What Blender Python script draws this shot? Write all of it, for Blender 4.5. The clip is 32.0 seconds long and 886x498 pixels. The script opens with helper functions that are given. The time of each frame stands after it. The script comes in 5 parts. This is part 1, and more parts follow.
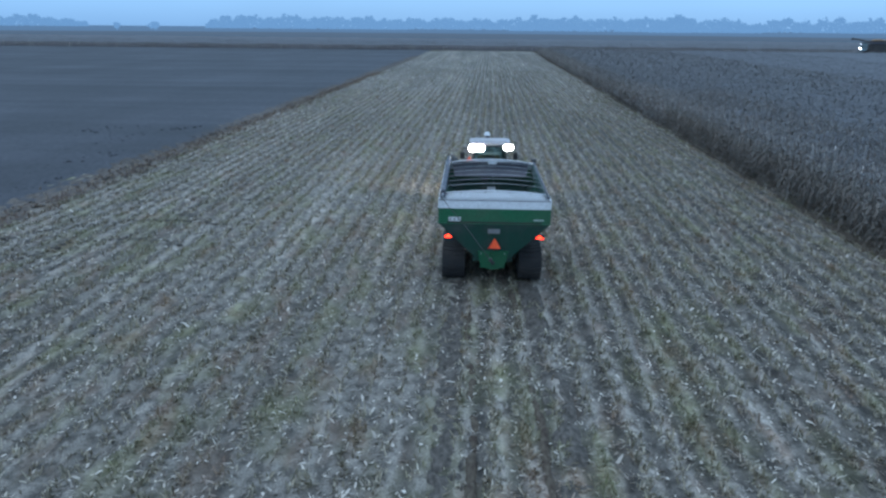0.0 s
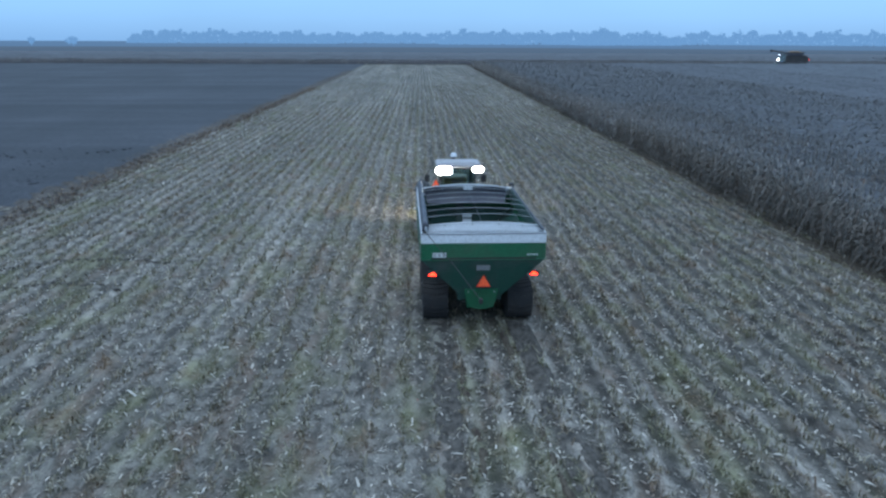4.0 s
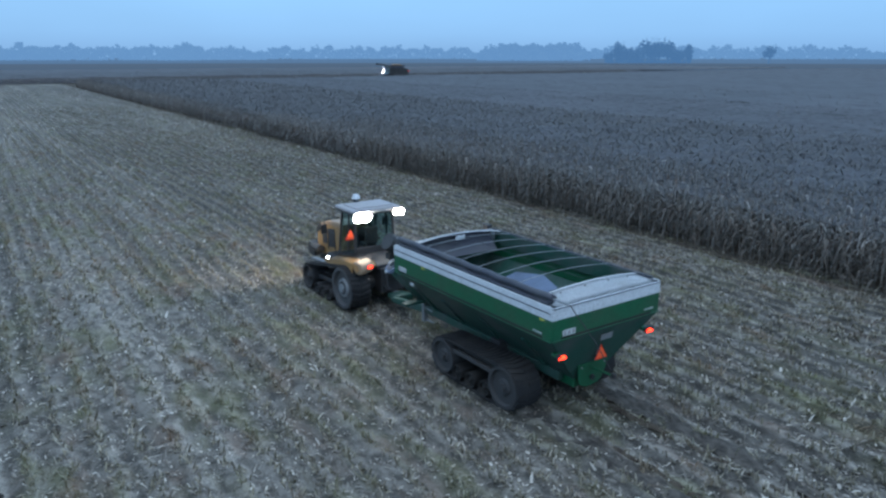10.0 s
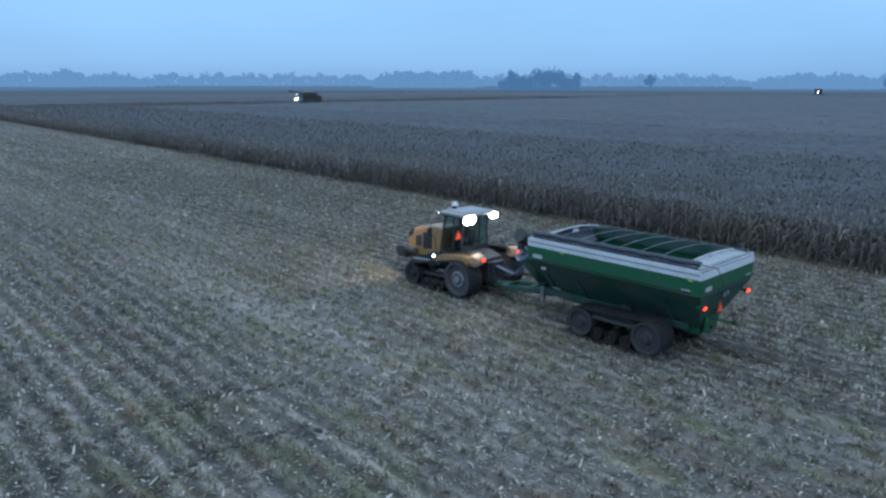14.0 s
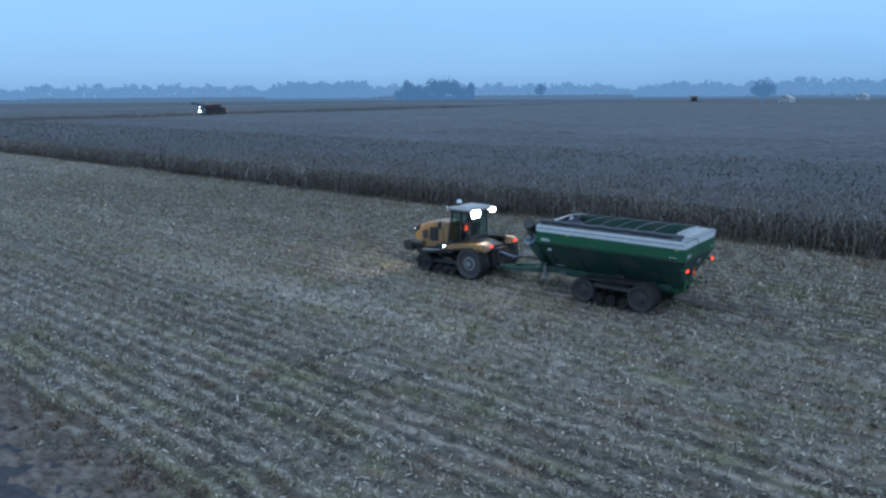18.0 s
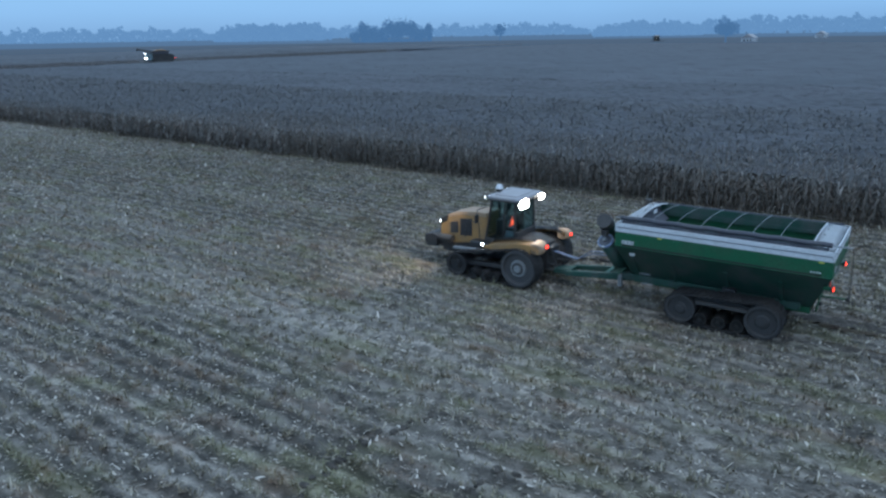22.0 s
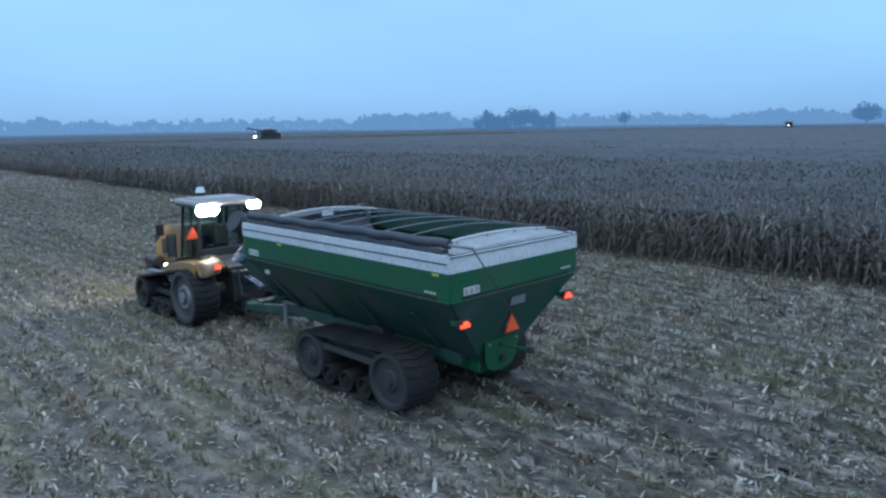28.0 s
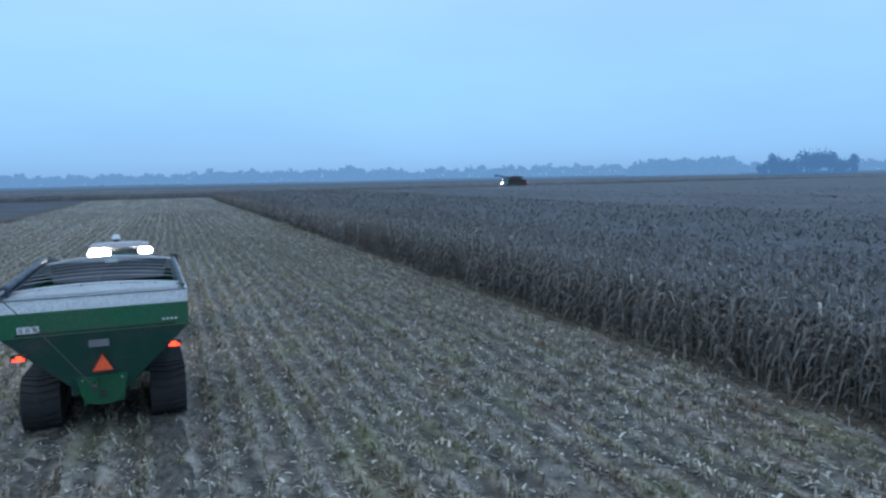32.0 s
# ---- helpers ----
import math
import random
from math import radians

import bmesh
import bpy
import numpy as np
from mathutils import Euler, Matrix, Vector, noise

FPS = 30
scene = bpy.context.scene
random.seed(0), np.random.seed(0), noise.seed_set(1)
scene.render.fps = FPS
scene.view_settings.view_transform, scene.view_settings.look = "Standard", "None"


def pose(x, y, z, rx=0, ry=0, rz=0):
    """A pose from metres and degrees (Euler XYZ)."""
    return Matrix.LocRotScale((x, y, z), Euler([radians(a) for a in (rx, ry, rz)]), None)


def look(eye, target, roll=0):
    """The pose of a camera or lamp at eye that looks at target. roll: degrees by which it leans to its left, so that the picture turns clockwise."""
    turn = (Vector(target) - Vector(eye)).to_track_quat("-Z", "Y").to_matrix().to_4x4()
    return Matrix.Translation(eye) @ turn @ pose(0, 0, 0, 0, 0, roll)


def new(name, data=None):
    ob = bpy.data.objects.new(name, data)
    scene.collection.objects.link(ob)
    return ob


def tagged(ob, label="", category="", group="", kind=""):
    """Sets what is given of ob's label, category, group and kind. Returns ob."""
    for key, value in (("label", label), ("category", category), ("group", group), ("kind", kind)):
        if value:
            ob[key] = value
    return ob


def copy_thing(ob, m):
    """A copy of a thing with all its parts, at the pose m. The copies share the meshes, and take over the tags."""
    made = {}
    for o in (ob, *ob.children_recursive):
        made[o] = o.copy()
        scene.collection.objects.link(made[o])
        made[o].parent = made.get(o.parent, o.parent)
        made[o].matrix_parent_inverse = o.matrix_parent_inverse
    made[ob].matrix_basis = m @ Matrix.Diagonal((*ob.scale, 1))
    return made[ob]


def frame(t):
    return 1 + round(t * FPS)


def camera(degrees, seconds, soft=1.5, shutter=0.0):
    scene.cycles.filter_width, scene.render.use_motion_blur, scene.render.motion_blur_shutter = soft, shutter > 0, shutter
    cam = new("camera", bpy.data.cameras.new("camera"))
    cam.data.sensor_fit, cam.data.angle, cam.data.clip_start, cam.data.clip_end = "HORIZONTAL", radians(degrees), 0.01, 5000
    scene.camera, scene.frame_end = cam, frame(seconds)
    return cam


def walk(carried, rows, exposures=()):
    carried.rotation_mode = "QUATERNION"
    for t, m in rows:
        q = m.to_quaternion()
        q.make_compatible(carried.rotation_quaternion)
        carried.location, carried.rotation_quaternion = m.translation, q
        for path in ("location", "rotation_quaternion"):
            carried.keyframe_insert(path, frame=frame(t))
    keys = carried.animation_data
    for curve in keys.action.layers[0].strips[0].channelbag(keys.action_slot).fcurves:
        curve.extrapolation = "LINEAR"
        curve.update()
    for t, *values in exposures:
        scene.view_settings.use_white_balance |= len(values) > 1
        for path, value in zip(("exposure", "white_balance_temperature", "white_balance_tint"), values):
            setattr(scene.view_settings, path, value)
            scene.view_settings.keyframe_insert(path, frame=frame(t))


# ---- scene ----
cam = camera(63.7, 32.0, soft=2.5)

# seconds, eye x, y, z, yaw, pitch and roll in degrees
PATH = (
    (0.0, -0.83, -22.68, 8.65, 2.14, -17.30, 0.53),
    (0.5, -1.30, -22.34, 8.61, 0.61, -17.22, 0.54),
    (1.0, -1.66, -21.94, 8.61, -0.10, -17.16, 0.46),
    (1.5, -1.98, -21.55, 8.65, -0.54, -17.03, 0.41),
    (2.0, -2.18, -21.29, 8.65, -0.77, -16.78, 0.35),
    (2.5, -2.27, -21.22, 8.67, -1.00, -16.59, 0.32),
    (3.0, -2.30, -21.20, 8.72, -1.52, -16.46, 0.28),
    (3.5, -2.31, -20.76, 8.65, -2.43, -16.32, 0.32),
    (5.5, -2.60, -16.63, 8.73, -6.36, -16.14, 0.28),
    (6.0, -3.87, -15.28, 8.83, -9.07, -16.13, 0.46),
    (6.5, -5.23, -14.18, 8.90, -14.57, -16.01, 0.44),
    (7.0, -6.68, -13.31, 8.95, -20.94, -15.90, 0.50),
    (7.5, -7.92, -12.67, 8.96, -25.21, -15.81, 0.31),
    (8.0, -8.94, -12.09, 8.93, -28.17, -15.79, 0.13),
    (8.5, -9.80, -11.72, 8.88, -30.32, -15.75, 0.07),
    (9.0, -10.52, -11.43, 8.80, -31.96, -15.62, 0.03),
    (9.5, -11.40, -11.18, 8.75, -33.07, -15.44, 0.01),
    (10.0, -12.41, -10.94, 8.73, -34.77, -15.10, -0.00),
    (10.5, -13.40, -10.72, 8.72, -36.48, -14.76, -0.14),
    (11.0, -14.29, -10.55, 8.71, -37.44, -14.60, -0.15),
    (11.5, -15.27, -10.38, 8.75, -38.08, -14.53, -0.16),
    (12.0, -16.39, -10.19, 8.81, -38.98, -14.40, -0.14),
    (12.5, -17.60, -9.99, 8.85, -39.98, -14.24, -0.04),
    (13.0, -18.95, -9.91, 8.88, -40.88, -13.99, -0.01),
    (13.5, -20.41, -9.77, 8.85, -42.26, -13.43, 0.02),
    (15.5, -26.99, -10.64, 8.88, -45.38, -12.37, 0.08),
    (16.0, -28.64, -10.53, 8.93, -47.16, -12.36, 0.03),
    (16.5, -29.58, -10.60, 8.96, -48.72, -12.33, -0.09),
    (17.0, -29.88, -10.57, 9.01, -49.94, -12.32, -0.24),
    (17.5, -29.85, -10.22, 9.07, -51.00, -12.32, -0.30),
    (18.0, -29.63, -9.73, 9.17, -51.56, -12.31, -0.36),
    (18.5, -29.05, -8.96, 9.25, -51.76, -12.30, -0.41),
    (19.0, -28.39, -7.63, 9.33, -52.30, -12.39, -0.40),
    (19.5, -27.77, -6.41, 9.43, -52.50, -13.05, -0.35),
    (20.0, -27.24, -5.11, 9.54, -52.98, -14.38, -0.39),
    (20.5, -26.84, -3.99, 9.64, -53.47, -15.92, -0.46),
    (21.0, -26.40, -3.07, 9.69, -54.20, -16.70, -0.56),
    (21.5, -25.89, -2.41, 9.72, -54.80, -16.79, -0.72),
    (22.0, -25.11, -2.08, 9.72, -54.88, -16.78, -0.91),
    (22.5, -24.20, -1.81, 9.71, -55.02, -16.72, -0.92),
    (23.0, -23.14, -1.59, 9.67, -55.23, -16.41, -0.99),
    (23.5, -21.79, -1.45, 9.57, -55.32, -16.21, -1.13),
    (24.0, -20.23, -1.38, 9.30, -55.41, -16.16, -1.23),
    (24.5, -18.63, -1.35, 8.85, -55.58, -16.16, -1.23),
    (26.5, -13.57, -3.56, 6.01, -54.04, -13.65, -1.30),
    (27.0, -12.37, -4.94, 5.66, -52.10, -12.10, -1.36),
    (27.5, -11.28, -6.56, 5.52, -48.54, -10.46, -1.15),
    (28.0, -10.14, -8.32, 5.44, -44.48, -9.71, -0.88),
    (28.5, -9.04, -10.08, 5.38, -39.58, -9.62, -0.82),
    (29.0, -7.87, -11.76, 5.32, -34.26, -9.57, -0.96),
    (29.5, -6.58, -13.37, 5.29, -29.82, -9.53, -1.03),
    (30.0, -5.29, -14.90, 5.33, -27.56, -9.08, -0.87),
    (30.5, -4.02, -16.03, 5.42, -26.18, -8.38, -0.66),
    (31.0, -2.61, -16.72, 5.44, -25.10, -7.48, -0.64),
    (31.5, -0.94, -17.04, 5.55, -24.36, -6.53, -0.52),
    (32.0, 1.12, -16.74, 5.61, -22.45, -5.73, -1.15),
)


def eye_pose(x, y, z, yaw, pitch, roll):
    a, b = radians(yaw), radians(pitch)
    ahead = Vector((-math.sin(a) * math.cos(b), math.cos(a) * math.cos(b), math.sin(b)))
    return look((x, y, z), Vector((x, y, z)) + ahead * 10, roll)


walk(cam, [(t, eye_pose(*row)) for t, *row in PATH], exposures=((0.0, 0.52), (6.0, 0.52), (9.0, 0.4), (13.0, 0.32), (18.0, 0.29), (21.5, 0.26), (24.0, 0.25), (28.0, 0.38), (30.0, 0.43), (32.0, 0.39)))

# ---------------------------------------------------------------- world and light
world = bpy.data.worlds.new("dusk_sky")
scene.world = world
world.use_nodes = True
wn, wl = world.node_tree.nodes, world.node_tree.links
sky = wn.new("ShaderNodeTexSky")
sky.sky_type = "NISHITA"
sky.sun_disc = False
sky.sun_elevation = radians(14)
sky.sun_rotation = radians(200)
sky.air_density, sky.dust_density, sky.ozone_density = 1.0, 0.6, 3.0
flat = wn.new("ShaderNodeMix")
flat.data_type = "RGBA"
flat.inputs[0].default_value = 0.9
place = wn.new("ShaderNodeTexCoord")
axes = wn.new("ShaderNodeSeparateXYZ")
wl.new(place.outputs["Generated"], axes.inputs[0])
air = wn.new("ShaderNodeValToRGB")
for p in (0.03, 0.12, 0.3):
    air.color_ramp.elements.new(p)
for e, (p, c) in zip(air.color_ramp.elements, ((0.0, (0.16, 0.35, 0.65)), (0.03, (0.2, 0.43, 0.77)), (0.12, (0.262, 0.53, 0.89)), (0.3, (0.345, 0.575, 0.875)), (0.7, (0.4, 0.68, 1.0)))):
    e.position, e.color = p, (*c, 1)
wl.new(axes.outputs["Z"], air.inputs[0])
up = wn.new("ShaderNodeMix")
up.data_type, up.blend_type = "RGBA", "MULTIPLY"
up.inputs[0].default_value = 1.0
up.inputs[7].default_value = (10, 10, 10, 1)
# a soft, barely broken cloud sheet
cloud = wn.new("ShaderNodeTexNoise")
cloud.inputs["Scale"].default_value, cloud.inputs["Detail"].default_value = 2.2, 6
spread = wn.new("ShaderNodeMapping")
spread.inputs["Scale"].default_value = (1, 1, 3.5)
wl.new(place.outputs["Generated"], spread.inputs[0])
wl.new(spread.outputs[0], cloud.inputs[0])
tone = wn.new("ShaderNodeMapRange")
tone.inputs["From Min"].default_value, tone.inputs["From Max"].default_value = 0.3, 0.7
tone.inputs["To Min"].default_value, tone.inputs["To Max"].default_value = 9.3, 10.5
wl.new(cloud.outputs[0], tone.inputs[0])
wl.new(tone.outputs[0], up.inputs[7])
wl.new(air.outputs[0], up.inputs[6])
wl.new(up.outputs[2], flat.inputs[7])
wl.new(sky.outputs[0], flat.inputs[6])
wl.new(flat.outputs[2], wn["Background"].inputs[0])
wn["Background"].inputs[1].default_value = 0.1

sun_data = bpy.data.lights.new("sun", "SUN")
sun_data.energy, sun_data.angle, sun_data.color = 1.1, radians(85), (0.865, 0.932, 1.075)
sun = new("sun", sun_data)
sun.matrix_world = look((0, 0, 60), (10, 16, 0))


def spot(name, at, to, power, angle, colour=(1.0, 0.9, 0.72), radius=0.15):
    data = bpy.data.lights.new(name, "SPOT")
    data.energy, data.spot_size, data.spot_blend, data.color = power, radians(angle), 0.8, colour
    data.shadow_soft_size = radius
    ob = new(name, data)
    ob.matrix_world = look(at, to)
    return ob


spot("work_light_beam", (-0.5, 10.9, 3.1), (-10, 3, 0), 160, 112)
spot("work_light_beam", (0.98, 10.9, 3.1), (8, 3, 0), 160, 112)
spot("head_light_beam", (-0.9, 13.0, 3.3), (-3.6, 20.5, 0), 850, 84, (1.0, 0.84, 0.6))
spot("head_light_beam", (1.1, 13.0, 3.3), (4, 24, 0), 450, 84, (1.0, 0.84, 0.6))

# ---------------------------------------------------------------- materials
LAND = 0.025  # the rows and the corn edge drift this much to the right per metre ahead


def material(name, rough=0.7, metal=0.0, spec=0.5):
    m = bpy.data.materials.new(name)
    m.use_nodes = True
    b = m.node_tree.nodes["Principled BSDF"]
    b.inputs["Roughness"].default_value, b.inputs["Metallic"].default_value = rough, metal
    b.inputs["Specular IOR Level"].default_value = spec
    return m, m.node_tree.nodes, m.node_tree.links, b


def ramp(nodes, stops):
    r = nodes.new("ShaderNodeValToRGB")
    el = r.color_ramp.elements
    while len(el) < len(stops):
        el.new(0.5)
    for e, (p, c) in zip(el, stops):
        e.position, e.color = p, (*c, 1)
    return r


def noise_tex(nodes, links, scale, detail=5, stretch=None, coords="Object"):
    tc = nodes.new("ShaderNodeTexCoord")
    n = nodes.new("ShaderNodeTexNoise")
    n.inputs["Scale"].default_value, n.inputs["Detail"].default_value = scale, detail
    if stretch:
        mp = nodes.new("ShaderNodeMapping")
        mp.inputs["Scale"].default_value = stretch
        links.new(tc.outputs[coords], mp.inputs[0])
        links.new(mp.outputs[0], n.inputs[0])
    else:
        links.new(tc.outputs[coords], n.inputs[0])
    return n


def mix(nodes, links, fac, a, b, blend="MIX"):
    m = nodes.new("ShaderNodeMix")
    m.data_type, m.blend_type = "RGBA", blend
    for sock, v in ((0, fac), (6, a), (7, b)):
        if hasattr(v, "links"):
            links.new(v, m.inputs[sock])
        else:
            m.inputs[sock].default_value = v if sock == 0 else (*v, 1)
    return m.outputs[2]


def bump(nodes, links, b, height, strength=0.3, distance=0.02):
    u = nodes.new("ShaderNodeBump")
    u.inputs["Strength"].default_value, u.inputs["Distance"].default_value = strength, distance
    links.new(height, u.inputs["Height"])
    links.new(u.outputs[0], b.inputs["Normal"])


def painted(name, colour, rough=0.4, dirt=(0.12, 0.1, 0.075), amount=0.5, metal=0.0, spec=0.5):
    """Paint with dust in patches and fine scuffs."""
    m, n, l, b = material(name, rough, metal, spec)
    big = noise_tex(n, l, 1.3, 6)
    fine = noise_tex(n, l, 22, 4)
    r1 = ramp(n, [(0.42, (0, 0, 0)), (0.72, (amount,) * 3)])
    l.new(big.outputs[0], r1.inputs[0])
    r2 = ramp(n, [(0.3, (0.75,) * 3), (0.7, (1.1,) * 3)])
    l.new(fine.outputs[0], r2.inputs[0])
    c = mix(n, l, r1.outputs[0], colour, dirt)
    c = mix(n, l, 1.0, c, r2.outputs[0], "MULTIPLY")
    l.new(c, b.inputs["Base Color"])
    rr = n.new("ShaderNodeMapRange")
    rr.inputs["To Min"].default_value, rr.inputs["To Max"].default_value = rough * 0.8, min(1, rough * 1.5)
    l.new(big.outputs[0], rr.inputs[0])
    l.new(rr.outputs[0], b.inputs["Roughness"])
    bump(n, l, b, fine.outputs[0], 0.08, 0.004)
    return m


def glowing(name, colour, strength):
    m, n, l, b = material(name, 0.3)
    b.inputs["Base Color"].default_value = (*colour, 1)
    b.inputs["Emission Color"].default_value = (*colour, 1)
    b.inputs["Emission Strength"].default_value = strength
    return m


def patches(n, l, c, green, rust, strength):
    """Weedy green and rust-brown patches, some metres wide, drawn out along the rows."""
    for colour, scale, seed, lo, hi in ((green, 1.1, 3.1, 0.5, 0.7), (rust, 1.3, 8.7, 0.53, 0.72)):
        t = noise_tex(n, l, scale, 9, (1, 0.4, 1))
        t.noise_dimensions = "4D"
        t.inputs["W"].default_value = seed
        f = ramp(n, [(lo, (0, 0, 0)), (hi, (strength,) * 3)])
        l.new(t.outputs[0], f.inputs[0])
        c = mix(n, l, f.outputs[0], c, colour)
    return c


def islands(name, stops, rough=0.65, spec=0.45, patch=None, rust=(0.19, 0.1, 0.06), thin=0.3):
    """Colour that changes from piece to piece, and in wide patches."""
    m, n, l, b = material(name, rough, 0, spec)
    g = n.new("ShaderNodeNewGeometry")
    r = ramp(n, stops)
    l.new(g.outputs["Random Per Island"], r.inputs[0])
    c = r.outputs[0]
    if patch:
        c = patches(n, l, c, patch, rust, 0.6)
    l.new(c, b.inputs["Base Color"])
    # thin dry leaves let some light through
    glow = n.new("ShaderNodeBsdfTranslucent")
    l.new(c, glow.inputs[0])
    both = n.new("ShaderNodeMixShader")
    both.inputs[0].default_value = thin
    l.new(b.outputs[0], both.inputs[1])
    l.new(glow.outputs[0], both.inputs[2])
    l.new(both.outputs[0], n["Material Output"].inputs[0])
    return m


def soil(name, dark, light, green=None, row=0.0, fine=9.0, rough=0.95, spec=0.15, rust=None, streak=None, clumps=False):
    """Field surface: fine crumbs and litter, wide patches, and faint rows that run ahead."""
    m, n, l, b = material(name, rough, 0, spec)
    a = noise_tex(n, l, fine, 8, (1, 0.6, 1))
    r = ramp(n, [(0.34, dark), (0.66, light)])
    l.new(a.outputs[0], r.inputs[0])
    c = r.outputs[0]
    if clumps:
        k = noise_tex(n, l, 3.3, 9, (1, 0.65, 1))
        kr = ramp(n, [(0.4, (0.5,) * 3), (0.55, (1.12,) * 3)])
        l.new(k.outputs[0], kr.inputs[0])
        c = mix(n, l, 1.0, c, kr.outputs[0], "MULTIPLY")
    w = noise_tex(n, l, 0.1, 5, (1, 0.35, 1))
    wr = ramp(n, [(0.3, (0.72,) * 3), (0.7, (1.2,) * 3)])
    l.new(w.outputs[0], wr.inputs[0])
    c = mix(n, l, 1.0, c, wr.outputs[0], "MULTIPLY")
    if green:
        c = patches(n, l, c, green, rust, 0.6)
    if streak:
        for k in (1.0, 0.33):
            sn = noise_tex(n, l, k, 4, streak)
            sr = ramp(n, [(0.36, (0.78,) * 3), (0.62, (1.12,) * 3)])
            l.new(sn.outputs[0], sr.inputs[0])
            c = mix(n, l, 1.0, c, sr.outputs[0], "MULTIPLY")
    if row:
        tc = n.new("ShaderNodeTexCoord")
        xyz = n.new("ShaderNodeSeparateXYZ")
        l.new(tc.outputs["Object"], xyz.inputs[0])

        def sums(kind, a, b):
            k = n.new("ShaderNodeMath")
            k.operation = kind
            for q, val in enumerate((a, b)):
                if hasattr(val, "links"):
                    l.new(val, k.inputs[q])
                else:
                    k.inputs[q].default_value = val
            return k.outputs[0]

        wobble = noise_tex(n, l, 0.9, 6)
        across = sums("SUBTRACT", xyz.outputs[0], sums("MULTIPLY", xyz.outputs[1], LAND))
        across = sums("ADD", across, sums("MULTIPLY", wobble.outputs[0], row * 0.68))
        wave = sums("COSINE", sums("MULTIPLY", across, 2 * math.pi / row), 0.0)
        rr = ramp(n, [(0.15, (1.1,) * 3), (0.85, (0.4,) * 3)])
        l.new(sums("ADD", sums("MULTIPLY", wave, 0.5), 0.5), rr.inputs[0])
        # the rows show best in the swaths beside the uncut corn and beside the bare field
        span = n.new("ShaderNodeMapRange")
        span.inputs["From Min"].default_value, span.inputs["From Max"].default_value = -20, 4
        l.new(xyz.outputs[0], span.inputs[0])
        side = ramp(n, [(0.2, (1.5,) * 3), (0.5, (0.55,) * 3), (0.72, (0.8,) * 3), (1.0, (1.8,) * 3)])
        l.new(span.outputs[0], side.inputs[0])
        faint = noise_tex(n, l, 0.3, 4, (1, 0.15, 1))
        fr = ramp(n, [(0.35, (0.17,) * 3), (0.56, (0.95,) * 3)])
        l.new(faint.outputs[0], fr.inputs[0])
        clear = n.new("ShaderNodeMath")
        clear.operation, clear.use_clamp = "MULTIPLY", True
        l.new(fr.outputs[0], clear.inputs[0])
        l.new(side.outputs[0], clear.inputs[1])
        c = mix(n, l, clear.outputs[0], c, mix(n, l, 1.0, c, rr.outputs[0], "MULTIPLY"))
    l.new(c, b.inputs["Base Color"])
    bump(n, l, b, a.outputs[0], 0.7, 0.06)
    return m


M_STUBBLE = soil("stubble_soil", (0.14, 0.128, 0.114), (0.27, 0.25, 0.222), (0.165, 0.165, 0.075), row=0.76, fine=26, rough=0.8, spec=0.25, rust=(0.2, 0.14, 0.105), streak=(0.9, 0.02, 1), clumps=True)
M_BARE = soil("bare_soil", (0.025, 0.026, 0.033), (0.05, 0.051, 0.061), fine=5, rough=0.75, spec=0.3, streak=(0.02, 0.22, 1))
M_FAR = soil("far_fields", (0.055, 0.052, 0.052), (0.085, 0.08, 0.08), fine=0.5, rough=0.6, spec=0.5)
M_RUT = soil("pressed_soil", (0.032, 0.029, 0.026), (0.1, 0.09, 0.08), fine=9, rough=0.85, spec=0.2)
M_MARGIN = soil("trampled_soil", (0.05, 0.043, 0.04), (0.13, 0.112, 0.098), fine=5)
# soil with the corn's shade put into its dark colour; furrows share it
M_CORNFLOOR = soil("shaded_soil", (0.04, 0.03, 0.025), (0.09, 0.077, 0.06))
# bluish-grey base, with the distance haze mixed into the crop's colour
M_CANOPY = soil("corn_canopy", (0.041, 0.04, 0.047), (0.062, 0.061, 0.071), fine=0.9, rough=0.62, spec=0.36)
M_LITTER = islands("corn_litter", [(0, (0.12, 0.104, 0.088)), (0.4, (0.2, 0.18, 0.155)), (0.82, (0.29, 0.265, 0.235)), (0.95, (0.66, 0.61, 0.54))], patch=(0.2, 0.19, 0.1))
M_HUSK = islands("pale_husks", [(0, (0.3, 0.27, 0.23)), (0.5, (0.44, 0.405, 0.355)), (1, (0.7, 0.655, 0.59))], 0.55, 0.4)
M_WEED = islands("dead_weeds", [(0, (0.07, 0.045, 0.036)), (0.5, (0.14, 0.09, 0.07)), (0.9, (0.2, 0.16, 0.11)), (1, (0.34, 0.3, 0.24))])
M_TUFT = islands("ragged_tuft_leaves", [(0, (0.1, 0.09, 0.065)), (0.55, (0.2, 0.18, 0.135)), (0.85, (0.31, 0.28, 0.22)), (1, (0.56, 0.51, 0.43))], patch=(0.16, 0.16, 0.07))
M_CLUMP = islands("dry_clump_leaves", [(0, (0.115, 0.1, 0.07)), (0.4, (0.215, 0.19, 0.135)), (0.75, (0.32, 0.285, 0.215)), (0.93, (0.48, 0.44, 0.36)), (1, (0.66, 0.61, 0.53))], patch=(0.17, 0.19, 0.08))
M_STUB = islands("corn_stubs", [(0, (0.13, 0.105, 0.08)), (0.6, (0.26, 0.225, 0.17)), (1, (0.48, 0.43, 0.34))], patch=(0.15, 0.16, 0.07))
